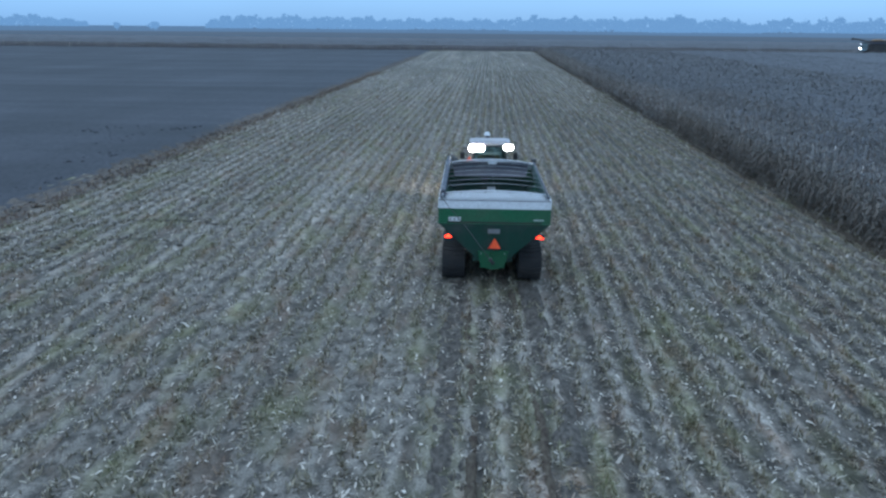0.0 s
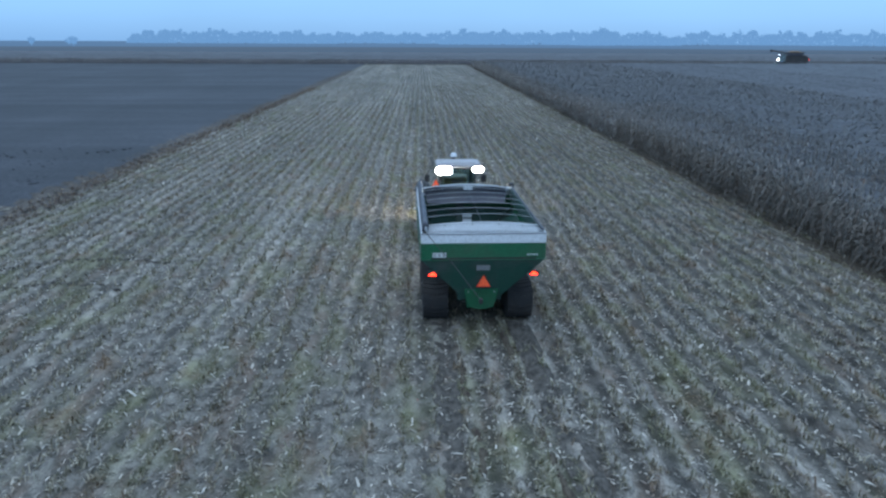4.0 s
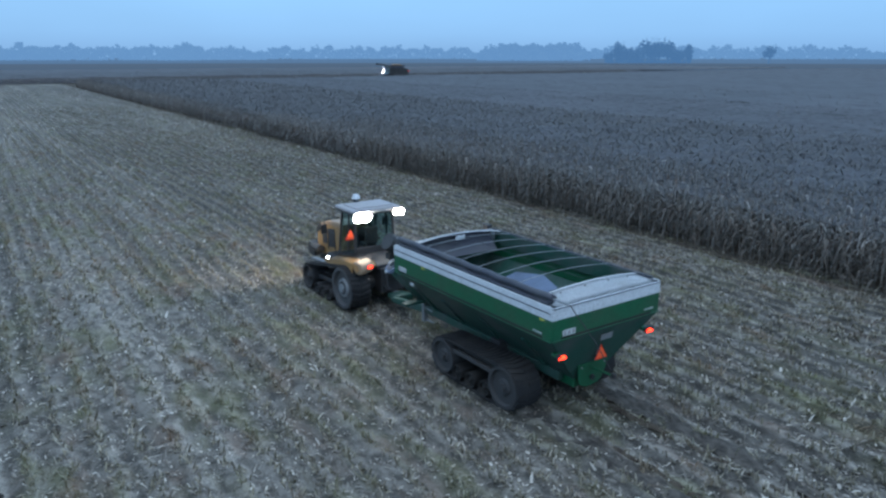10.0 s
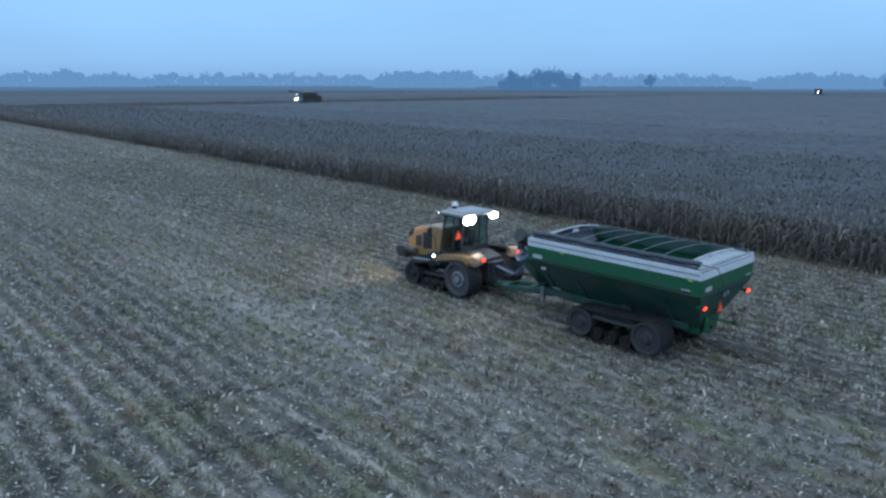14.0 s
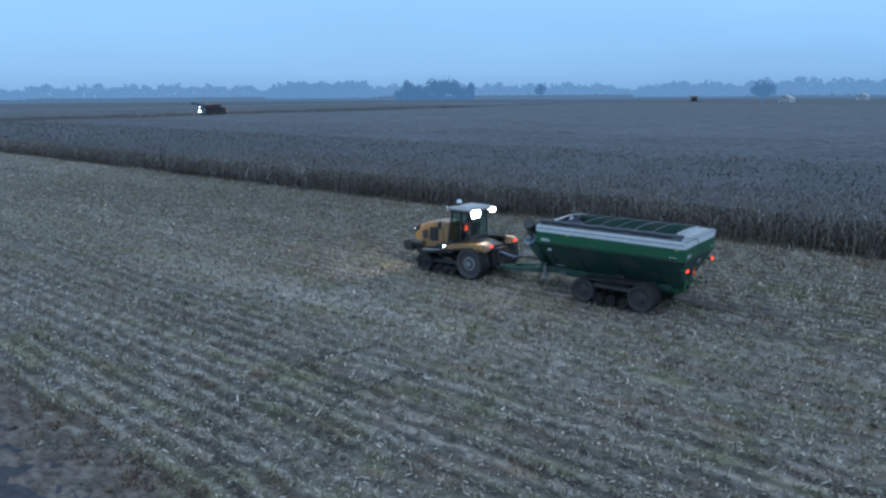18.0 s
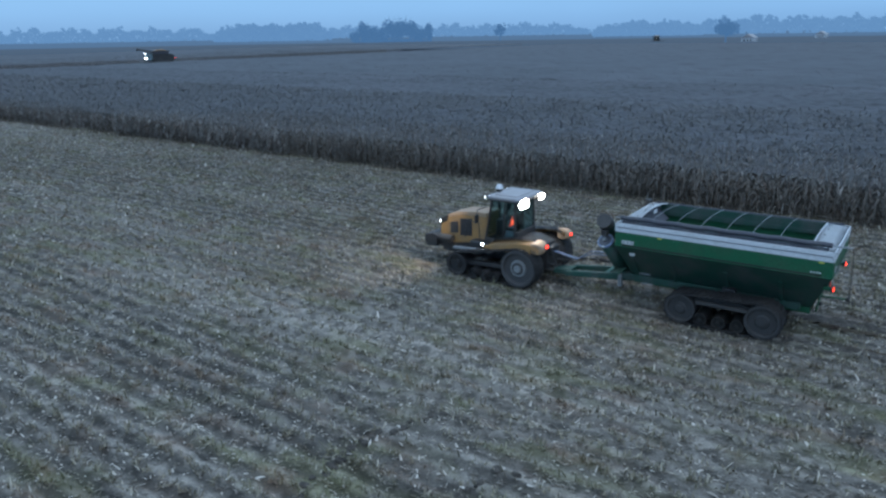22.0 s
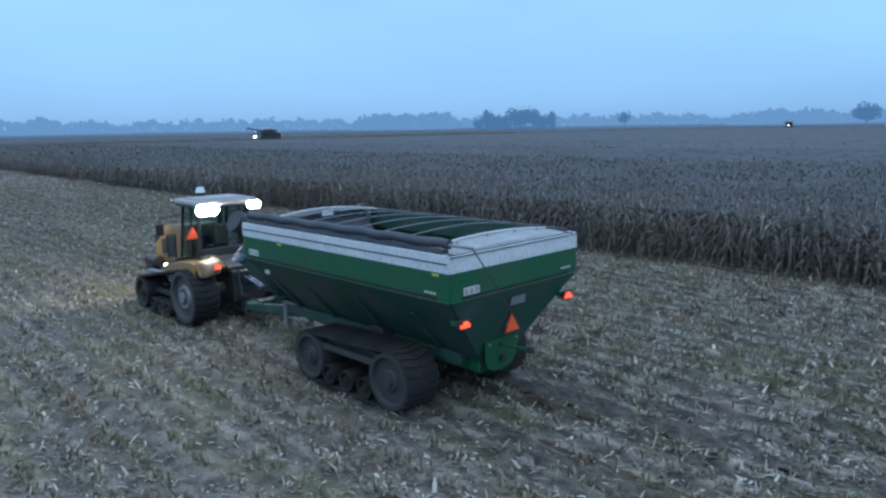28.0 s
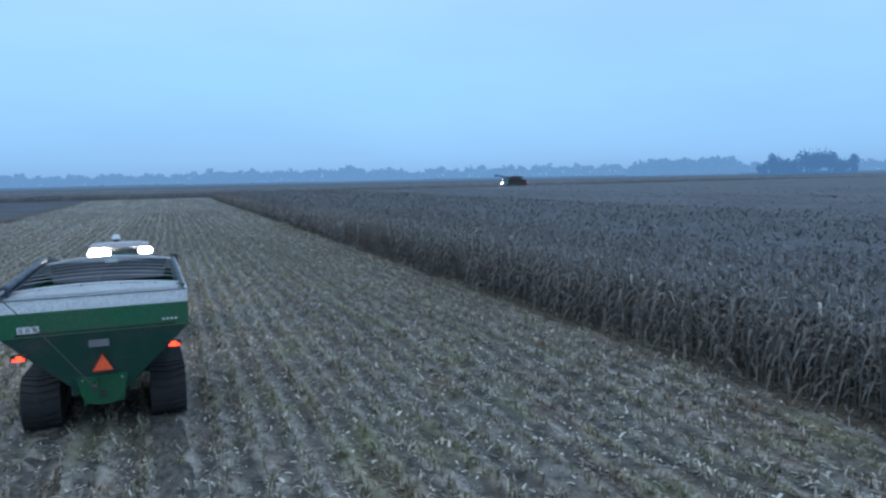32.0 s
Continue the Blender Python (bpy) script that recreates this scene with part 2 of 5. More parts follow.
# dry leaves greyed: blue distance haze mixed into both corn colours
M_CORN = islands("dry_corn", [(0, (0.088, 0.082, 0.082)), (0.22, (0.165, 0.122, 0.1)), (0.42, (0.15, 0.143, 0.125)), (0.65, (0.185, 0.176, 0.168)), (0.9, (0.29, 0.272, 0.255)), (1, (0.5, 0.47, 0.44))], 0.6, 0.35, thin=0.28)
M_CORNTOP = islands("dry_corn_tops", [(0, (0.089, 0.089, 0.091)), (0.7, (0.113, 0.112, 0.114)), (1, (0.153, 0.149, 0.147))], 0.55, 0.5, thin=0.3)
M_GREEN = painted("green_paint", (0.005, 0.1, 0.045), 0.38, (0.07, 0.07, 0.05), 0.3)
# duller green: dust, plus the hopper's shade and haze put into the colour
M_GREEN_LOW = painted("dusty_shaded_green_paint", (0.012, 0.068, 0.05), 0.52, (0.08, 0.088, 0.086), 0.75)
M_WHITE = painted("white_paint", (0.64, 0.67, 0.71), 0.42, (0.45, 0.46, 0.47), 0.35)
M_RUBBER = painted("black_rubber", (0.024, 0.024, 0.026), 0.8, (0.055, 0.049, 0.045), 0.8, spec=0.3)
M_DRIVE = painted("grey_wheel_steel", (0.06, 0.06, 0.064), 0.6, (0.08, 0.072, 0.065), 0.6)
M_WHEEL = painted("dusty_wheel_steel", (0.04, 0.04, 0.042), 0.7, (0.05, 0.045, 0.04), 0.7)
M_BLACK = painted("black_paint", (0.024, 0.024, 0.027), 0.45, (0.07, 0.063, 0.058), 0.6)
# paint of the stripes; on the cart's rollers it stands in for shade
M_DARKLINE = painted("black_stripe_and_shade", (0.012, 0.012, 0.013), 0.5, amount=0.2)
M_TARP = painted("dark_tarp", (0.05, 0.055, 0.075), 0.5, (0.12, 0.12, 0.12), 0.4)
# bluish steel, also the colour of the painted sky reflection in the hopper
M_BLUISH = painted("bluish_steel_and_sky_reflection", (0.2, 0.26, 0.39), 0.4, (0.12, 0.16, 0.2), 0.4, metal=0.2)
M_STEEL = painted("grey_steel", (0.33, 0.35, 0.37), 0.45, (0.15, 0.13, 0.11), 0.5, metal=0.6)
M_YELLOW = painted("yellow_paint", (0.37, 0.205, 0.078), 0.42, (0.2, 0.15, 0.1), 0.75)
# paler yellow: lamp light on fender ends and hood top put into the colour
M_TAN = painted("pale_lamplit_paint", (0.35, 0.235, 0.15), 0.45, (0.3, 0.24, 0.17), 0.5)
M_ROOF = painted("cab_roof_paint", (0.33, 0.32, 0.34), 0.45, (0.35, 0.33, 0.3), 0.4)
M_SIGN = painted("orange_sign", (0.95, 0.11, 0.03), 0.5, amount=0.0)
M_SIGNRIM = painted("red_sign_rim", (0.6, 0.03, 0.02), 0.4, amount=0.0)
M_REFLECT = painted("yellow_reflector", (0.62, 0.58, 0.1), 0.3, amount=0.1)
M_LABEL = painted("pale_label", (0.62, 0.66, 0.66), 0.5, (0.3, 0.32, 0.3), 0.3)
M_WHITELAMP = glowing("white_lamp", (1.0, 0.98, 0.93), 60)
M_SMALLLAMP = glowing("small_white_lamp", (0.85, 0.93, 1.0), 12)
M_REDLAMP = glowing("red_lamp", (1.0, 0.035, 0.015), 5)
M_AMBER = glowing("amber_lamp", (1.0, 0.055, 0.014), 4)
M_GLASS, gn, gl, gb = material("tinted_glass", 0.06)
gb.inputs["Base Color"].default_value = (0.55, 0.7, 0.72, 1)
gb.inputs["Transmission Weight"].default_value = 1.0
gb.inputs["IOR"].default_value = 1.15


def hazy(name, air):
    """Backdrop of far woods and land, blue dusk haze painted in as glow."""
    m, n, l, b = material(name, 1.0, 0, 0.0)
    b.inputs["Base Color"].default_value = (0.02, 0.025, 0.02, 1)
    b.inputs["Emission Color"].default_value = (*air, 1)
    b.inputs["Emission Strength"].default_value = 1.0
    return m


M_HAZE = hazy("distant_wood_haze_glow", (0.103, 0.228, 0.435))
M_HAZE_WOOD = hazy("distant_block_haze_glow", (0.098, 0.22, 0.425))
M_HAZE_CROP = hazy("distant_crop_haze_glow", (0.054, 0.086, 0.148))
M_HAZE_LAND = hazy("distant_land_haze_glow", (0.066, 0.132, 0.25))
M_HAZE_NEAR = hazy("far_tree_haze_glow", (0.052, 0.135, 0.285))

# ---------------------------------------------------------------- mesh helpers
BASES = {}


def thing(name, at, label, category, group="", kind=""):
    ob = new(name)
    ob.location = at
    BASES[ob.name] = Vector(at)
    return tagged(ob, label, category, group, kind)


def part(name, bm, mat, parent, label="", smooth=False):
    """One mesh object, drawn in world places, under a thing or a part of it."""
    base = BASES[parent.name]
    bmesh.ops.translate(bm, verts=bm.verts, vec=-base)
    bmesh.ops.recalc_face_normals(bm, faces=bm.faces)
    me = bpy.data.meshes.new(name)
    if smooth:
        for f in bm.faces:
            f.smooth = len(f.verts) == 4
    bm.to_mesh(me)
    bm.free()
    me.materials.append(mat)
    ob = new(name, me)
    ob.parent = parent
    BASES[ob.name] = base
    return tagged(ob, label)


def box(x0, x1, y0, y1, z0, z1, bev=0.0, bm=None, m=None):
    bm = bm or bmesh.new()
    made = bmesh.ops.create_cube(bm, size=1)["verts"]
    for v in made:
        v.co = Vector((x0 + (v.co.x + 0.5) * (x1 - x0), y0 + (v.co.y + 0.5) * (y1 - y0), z0 + (v.co.z + 0.5) * (z1 - z0)))
        if m:
            v.co = m @ v.co
    if bev:
        edges = list({e for v in made for e in v.link_edges})
        bmesh.ops.bevel(bm, geom=edges, offset=bev, segments=2, profile=0.5, affect="EDGES")
    return bm


def rod(p0, p1, r, r1=None, n=14, bm=None, caps=True):
    bm = bm or bmesh.new()
    p0, p1 = Vector(p0), Vector(p1)
    d = p1 - p0
    m = Matrix.Translation((p0 + p1) / 2) @ d.to_track_quat("Z", "Y").to_matrix().to_4x4()
    bmesh.ops.create_cone(bm, cap_ends=caps, segments=n, radius1=r, radius2=r if r1 is None else r1, depth=d.length, matrix=m)
    return bm


def hose(points, r, n=7, bm=None):
    """A tube through the points."""
    bm = bm or bmesh.new()
    pts = [Vector(p) for p in points]
    rings = []
    for i, p in enumerate(pts):
        d = (pts[min(i + 1, len(pts) - 1)] - pts[max(i - 1, 0)]).normalized()
        q = d.to_track_quat("Z", "Y")
        rings.append([bm.verts.new(p + q @ Vector((r * math.cos(2 * math.pi * k / n), r * math.sin(2 * math.pi * k / n), 0))) for k in range(n)])
    for a, b in zip(rings, rings[1:]):
        for k in range(n):
            bm.faces.new((a[k], a[(k + 1) % n], b[(k + 1) % n], b[k]))
    bm.faces.new(rings[0])
    bm.faces.new(rings[-1])
    return bm


def prism(poly, x0, x1, bev=0.0, bm=None):
    """A (y, z) outline pulled from x0 to x1."""
    bm = bm or bmesh.new()
    a = [bm.verts.new((x0, y, z)) for y, z in poly]
    b = [bm.verts.new((x1, y, z)) for y, z in poly]
    k = len(poly)
    fs = [bm.faces.new(a), bm.faces.new(b)]
    for i in range(k):
        fs.append(bm.faces.new((a[i], a[(i + 1) % k], b[(i + 1) % k], b[i])))
    if bev:
        bmesh.ops.recalc_face_normals(bm, faces=fs)
        bmesh.ops.bevel(bm, geom=list({e for f in fs for e in f.edges}), offset=bev, segments=2, profile=0.5, affect="EDGES")
    return bm


def slab(corners, thick, bm=None, bev=0.0):
    """A flat plate through its corners, thickened to the back of its face."""
    bm = bm or bmesh.new()
    c = [Vector(p) for p in corners]
    nrm = (c[1] - c[0]).cross(c[2] - c[0]).normalized() * thick
    a = [bm.verts.new(p) for p in c]
    b = [bm.verts.new(p - nrm) for p in c]
    k = len(c)
    fs = [bm.faces.new(a), bm.faces.new(b[::-1])]
    for i in range(k):
        fs.append(bm.faces.new((a[i], b[i], b[(i + 1) % k], a[(i + 1) % k])))
    if bev:
        bmesh.ops.bevel(bm, geom=list({e for f in fs for e in f.edges}), offset=bev, segments=1, affect="EDGES")
    return bm


def wheel_disc(x0, x1, y, z, r, dish=0.0, n=28, bm=None):
    """A wheel body with a dished face towards x0."""
    bm = bm or bmesh.new()
    rings = ((x1, r * 0.2), (x1, r), (x0, r), (x0, r * 0.86), (x0 + dish, r * 0.8), (x0 + dish, r * 0.42), (x0 + dish * 0.4, r * 0.34), (x0 + dish * 0.4, 0.02))
    loops = [[bm.verts.new((x, y + q * math.cos(2 * math.pi * k / n), z + q * math.sin(2 * math.pi * k / n))) for k in range(n)] for x, q in rings]
    for a, b in zip(loops, loops[1:]):
        for k in range(n):
            bm.faces.new((a[k], a[(k + 1) % n], b[(k + 1) % n], b[k]))
    bm.faces.new(loops[-1])
    bm.faces.new(loops[0])
    return bm


def belt_line(circles, step=0.17):
    """The outline of a belt round circles (y, z, r) that lie in turn along a track, as evenly spaced points with outward normals."""
    pts = []
    for y, z, r in circles:
        for k in range(64):
            a = 2 * math.pi * k / 64
            pts.append((y + r * math.cos(a), z + r * math.sin(a)))
    pts = sorted(set((round(a, 5), round(b, 5)) for a, b in pts))

    def half(seq):
        out = []
        for p in seq:
            while len(out) > 1 and (out[-1][0] - out[-2][0]) * (p[1] - out[-2][1]) - (out[-1][1] - out[-2][1]) * (p[0] - out[-2][0]) <= 0:
                out.pop()
            out.append(p)
        return out[:-1]

    hull = half(pts) + half(pts[::-1])
    hull.append(hull[0])
    even, need = [], 0.0
    for (a, b), (c, d) in zip(hull, hull[1:]):
        long = math.hypot(c - a, d - b)
        while need < long:
            u = need / long
            even.append((a + (c - a) * u, b + (d - b) * u, (d - b) / long, -(c - a) / long))
            need += step
        need -= long
    return even


def belt(x0, x1, circles, thick=0.05):
    """A rubber track belt, without its lugs."""
    bm = bmesh.new()
    line = belt_line(circles, 0.085)
    rows = []
    for y, z, ny, nz in line:
        rows.append([bm.verts.new((x, y + ny * h, z + nz * h)) for x, h in ((x0, 0), (x1, 0), (x1, thick), (x0, thick))])
    for a, b in zip(rows, rows[1:] + rows[:1]):
        for k in range(4):
            bm.faces.new((a[k], a[(k + 1) % 4], b[(k + 1) % 4], b[k]))
    return bm


def lugs(x0, x1, circles, parent, mat, thick=0.05, lug=0.05):
    """The chevron lugs of a belt, each one a bar of its own that is sunk a little into the belt."""
    line = belt_line(circles, 0.085)
    xm = (x0 + x1) / 2
    for i in range(0, len(line) - 2, 2):
        s, m, e = line[i], line[i + 1], line[i + 2]
        for xa, xb, u, v in ((x0, xm - 0.01, (s, m), (m, e)), (xm + 0.01, x1, (m, e), (s, m))):
            bm = bmesh.new()
            vs = []
            for x, (a, b) in ((xa, u), (xb, v)):
                for pt, h in ((a, thick - 0.004), (a, thick + lug), (b, thick + lug), (b, thick - 0.004)):
                    vs.append(bm.verts.new((x, pt[0] + pt[2] * h, pt[1] + pt[3] * h)))
            for k in range(4):
                bm.faces.new((vs[k], vs[(k + 1) % 4], vs[(k + 1) % 4 + 4], vs[k + 4]))
            bm.faces.new(vs[:4])
            bm.faces.new(vs[4:])
            part("lug", bm, mat, parent)


def sheet(name, verts, faces, mat, label="", category="", kind="structure", smooth=False):
    me = bpy.data.meshes.new(name)
    me.from_pydata(verts.tolist() if hasattr(verts, "tolist") else verts, [], faces.tolist() if hasattr(faces, "tolist") else faces)
    if smooth:
        me.polygons.foreach_set("use_smooth", [True] * len(me.polygons))
    me.materials.append(mat)
    me.update()
    return tagged(new(name, me), label, category, "", kind)


def grid(x0, x1, y0, y1, nx, ny, height):
    """Vertices and faces of a grid whose height comes from a function of x and y arrays."""
    xs, ys = np.meshgrid(np.linspace(x0, x1, nx + 1), np.linspace(y0, y1, ny + 1))
    v = np.stack([xs, ys, height(xs, ys)], -1).reshape(-1, 3)
    i = (np.arange(ny)[:, None] * (nx + 1) + np.arange(nx)[None]).ravel()
    return v, np.stack([i, i + 1, i + nx + 2, i + nx + 1], -1)


RNG = np.random.default_rng(7)


def soft_noise(x, y, size, seed=0):
    """Cheap smooth noise on arrays, about -1 to 1."""
    r = np.random.default_rng(seed)
    out = 0
    for _ in range(7):
        a, p = r.uniform(0, 2 * np.pi, 2)
        k = 2 * np.pi / size * r.uniform(0.6, 1.7)
        out = out + np.sin((x * np.cos(a) + y * np.sin(a)) * k + p)
    return out / 3.2


def strips(place, long, wide, yaw, rise, bend):
    """Bent strips, two quads each: n places, lengths, widths, headings, slopes and droops."""
    n = len(place)
    d = np.stack([np.cos(yaw), np.sin(yaw)], -1)
    s = np.stack([-np.sin(yaw), np.cos(yaw)], -1)
    v = np.empty((n, 6, 3))
    for k, u in enumerate((0.0, 0.5, 1.0)):
        run = long * u * np.cos(rise)
        z = long * u * np.sin(rise) - bend * long * u * u
        w = wide * (1.0, 1.0, 0.35)[k] / 2
        for j, side in enumerate((-1, 1)):
            v[:, k * 2 + j, :2] = place[:, :2] + d * run[:, None] + s * (side * w)[:, None]
            v[:, k * 2 + j, 2] = place[:, 2] + z
    base = (np.arange(n) * 6)[:, None]
    f = np.concatenate([base + [0, 1, 3, 2], base + [2, 3, 5, 4]])
    return v.reshape(-1, 3), f

# ---------------------------------------------------------------- land
EDGE_L, EDGE_R, END, LANE = -23.0, 15.9, 226.0, 262.0


def rows_height(x, y):
    u = x / 0.76
    return 0.03 * np.cos(2 * np.pi * u) + 0.05 * soft_noise(x, y, 0.9, 3) + 0.04 * soft_noise(x, y, 9, 4)


BIG = 4200.0
v, f = grid(-BIG, BIG, -BIG, BIG, 24, 24, lambda x, y: 0 * x - 0.25)
sheet("ground", v, f, M_FAR, "wide flat brown farmland fading to the horizon", "ground")
# the land past the last crops, a plain backdrop glowing with painted dusk haze
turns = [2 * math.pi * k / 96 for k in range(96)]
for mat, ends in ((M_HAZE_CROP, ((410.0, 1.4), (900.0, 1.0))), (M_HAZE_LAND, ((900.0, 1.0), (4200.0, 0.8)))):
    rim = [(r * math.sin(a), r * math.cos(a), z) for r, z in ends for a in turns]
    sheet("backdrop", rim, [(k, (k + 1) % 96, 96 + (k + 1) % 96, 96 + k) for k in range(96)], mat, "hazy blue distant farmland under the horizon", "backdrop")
v, f = grid(-24.5, 17.5, -34, 76, 240, 330, rows_height)
v[:, 0] += LAND * v[:, 1]
sheet("stubble_field", v, f, M_STUBBLE, "harvested corn stubble field with pale leaf litter in rows", "field", smooth=True)
v, f = grid(-24.5, 17.5, 76, LANE + 1, 60, 70, lambda x, y: 0.03 * soft_noise(x, y, 9, 4))
v[:, 0] += LAND * v[:, 1]
sheet("stubble_field_far", v, f, M_STUBBLE, "far part of the corn stubble field in rows", "field", smooth=True)
v, f = grid(-24.5, 17.5, -200, -34, 40, 40, lambda x, y: 0.03 * soft_noise(x, y, 9, 4))
v[:, 0] += LAND * v[:, 1]
sheet("stubble_field_near", v, f, M_STUBBLE, "harvested corn stubble field with pale leaf litter", "field", smooth=True)
v, f = grid(-700, EDGE_L, -200, LANE + 1, 120, 90, lambda x, y: 0.09 + 0.03 * soft_noise(x, y, 4, 8))
v[:, 0] += LAND * v[:, 1]
sheet("bare_field", v, f, M_BARE, "dark worked bare field beside the stubble", "field", smooth=True)
# trampled dark margin between stubble and bare field
v, f = grid(EDGE_L - 1.6, EDGE_L + 1.2, -60, 200, 12, 500, lambda x, y: 0.1 + 0.06 * soft_noise(x, y, 1.1, 11) - 0.12 * ((x - EDGE_L + 0.2) / 1.4) ** 4)
v[:, 0] += LAND * v[:, 1] + 0.25 * soft_noise(v[:, 0] * 0, v[:, 1], 5, 12)
sheet("field_margin", v, f, M_MARGIN, "rough dark soil ridge along the field edge", "field edge", smooth=True)
# pressed wheel marks behind the cart
for k, x in enumerate((-1.32, 1.32)):
    v, f = grid(x - 0.36, x + 0.36, -70, 1.2, 8, 400, lambda a, b: 0.03 + 0.075 * soft_noise(a, b, 0.7, 21 + k) - 0.05 * ((a - x) / 0.36) ** 6)
    v[:, 0] += 0.12 * soft_noise(v[:, 0] * 0, v[:, 1], 14, 23)
    sheet("wheel_mark", v, f, M_RUT, "dark pressed track mark in the stubble behind the cart", "track mark", smooth=True)
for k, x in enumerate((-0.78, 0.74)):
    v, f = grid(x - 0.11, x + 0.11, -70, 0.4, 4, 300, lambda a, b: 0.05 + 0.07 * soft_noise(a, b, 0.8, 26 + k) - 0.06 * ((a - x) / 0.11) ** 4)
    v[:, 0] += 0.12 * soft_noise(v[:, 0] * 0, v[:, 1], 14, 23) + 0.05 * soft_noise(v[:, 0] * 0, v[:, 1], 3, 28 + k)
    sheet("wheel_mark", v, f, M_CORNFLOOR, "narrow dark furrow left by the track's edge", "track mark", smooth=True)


def swath(u):
    """How ragged the rows stand across the field: clear beside the corn, beaten down elsewhere."""
    return np.clip(0.68 + 0.27 * soft_noise(u, u * 0, 9, 71) + 0.45 * np.clip((u + 2) / 5, -0.3, 0.7), 0.45, 1)


def in_marks(x, y):
    return (np.abs(np.abs(x) - 1.32) < 0.38) & (y < 1.5)


def litter(name, n, x0, x1, y0, y1, size, label, rise=(-0.05, 0.55)):
    p = np.stack([RNG.uniform(x0, x1, n), RNG.uniform(y0, y1, n) + RNG.normal(0, 0.06 * (y1 - y0), n), np.zeros(n)], -1)
    # windrows: more litter in bands along the rows
    keep = RNG.uniform(0, 1, n) < 0.55 + 0.3 * soft_noise(p[:, 0] * 2.2, p[:, 1] * 0.3, 6, 31) + 0.3 * soft_noise(p[:, 0], p[:, 1] * 0.6, 1.1, 32) + 0.4 * soft_noise(p[:, 0], p[:, 1] * 0.8, 0.5, 33) - 0.38 * swath(p[:, 0]) * np.cos(2 * np.pi * p[:, 0] / 0.76)
    keep &= ~(in_marks(p[:, 0] + LAND * p[:, 1], p[:, 1]) & (RNG.uniform(0, 1, n) < 0.35))
    p = p[keep]
    p[:, 0] += LAND * p[:, 1]
    p[:, 2] = rows_height(p[:, 0] - LAND * p[:, 1], p[:, 1]) + 0.015
    n = len(p)
    long = size * RNG.uniform(0.4, 1.4, n)
    wide = size * RNG.uniform(0.12, 0.4, n)
    yaw = np.pi / 2 + np.pi * RNG.integers(0, 2, n) + RNG.normal(0, 0.75, n)  # combed along the rows
    v, f = strips(p, long, wide, yaw, RNG.uniform(*rise, n), RNG.uniform(0, 0.5, n))
    return sheet(name, v, f, M_LITTER, label, "crop litter", "stuff")


litter("corn_litter", 150000, -21.8, 17, -16, 26, 0.14, "scattered dry corn leaves and husks on the ground")
litter("corn_litter", 50000, -21.8, 17, -62, -18, 0.2, "scattered dry corn leaves on the field behind the cart")
litter("corn_litter", 60000, -21.8, 17, 26, 76, 0.24, "scattered dry corn leaves further off on the ground")
litter("corn_litter", 15000, -21.8, 17, 76, 130, 0.38, "scattered dry corn leaves far off on the ground")
litter("corn_litter", 10000, -21.8, 17, 130, 214, 0.5, "scattered dry corn leaves at the field's far end")


def husks(n, y0, y1, size):
    """Pale ear husks and leaf ends that lie on top of the litter."""
    u, y = RNG.uniform(-22, 17, n), RNG.uniform(y0, y1, n)
    keep = (RNG.uniform(0, 1, n) < 0.62 + 0.35 * soft_noise(u * 1.5, y * 0.4, 5, 91) - 0.3 * np.cos(2 * np.pi * u / 0.76)) & ~(in_marks(u + LAND * y, y) & (RNG.uniform(0, 1, n) < 0.4))
    u, y = u[keep], y[keep]
    n = len(u)
    p = np.stack([u + LAND * y, y, rows_height(u, y) + 0.03], -1)
    v, f = strips(p, size * RNG.uniform(0.35, 1.5, n), size * RNG.uniform(0.12, 0.5, n) * RNG.uniform(0.5, 1, n), RNG.uniform(0, 2 * np.pi, n), RNG.uniform(-0.05, 1.0, n), RNG.uniform(0, 1.3, n))
    return sheet("corn_husks", v, f, M_HUSK, "pale husks and leaf ends lying on the stubble", "crop litter", "stuff")


husks(11000, -20, 40, 0.19)
husks(9000, 40, 110, 0.28)


def tufts(n):
    """Ragged upright leaf ends round the cut stalks, in the rows."""
    u = RNG.integers(-28, 22, n) * 0.76 + RNG.normal(0, 0.11, n)
    y = -16 + 150 * RNG.uniform(0, 1, n) ** 1.7
    keep = (RNG.uniform(0, 1, n) < swath(u) * (0.7 + 0.75 * soft_noise(u, y * 0.5, 3.2, 61))) & ~((np.abs(np.abs(u + LAND * y) - 1.32) < 0.45) & (y < 6) & ((y > -0.8) | (RNG.uniform(0, 1, n) < 0.45)))
    u, y = u[keep], y[keep]
    # each clump is a fan of a few leaf ends
    u = np.repeat(u, 5) + RNG.normal(0, 0.035, 5 * len(u))
    y = np.repeat(y, 5) + RNG.normal(0, 0.06, 5 * len(y))
    n = len(u)
    p = np.stack([u + LAND * y, y, rows_height(u, y) - 0.01], -1)
    v, f = strips(p, RNG.uniform(0.07, 0.27, n), RNG.uniform(0.025, 0.07, n), RNG.uniform(0, 2 * np.pi, n), RNG.uniform(0.5, 1.5, n), RNG.uniform(0, 0.7, n))
    return sheet("ragged_tufts", v, f, M_TUFT, "ragged upright bits of cut corn leaves in the rows", "stubble", "stuff")


tufts(36000)


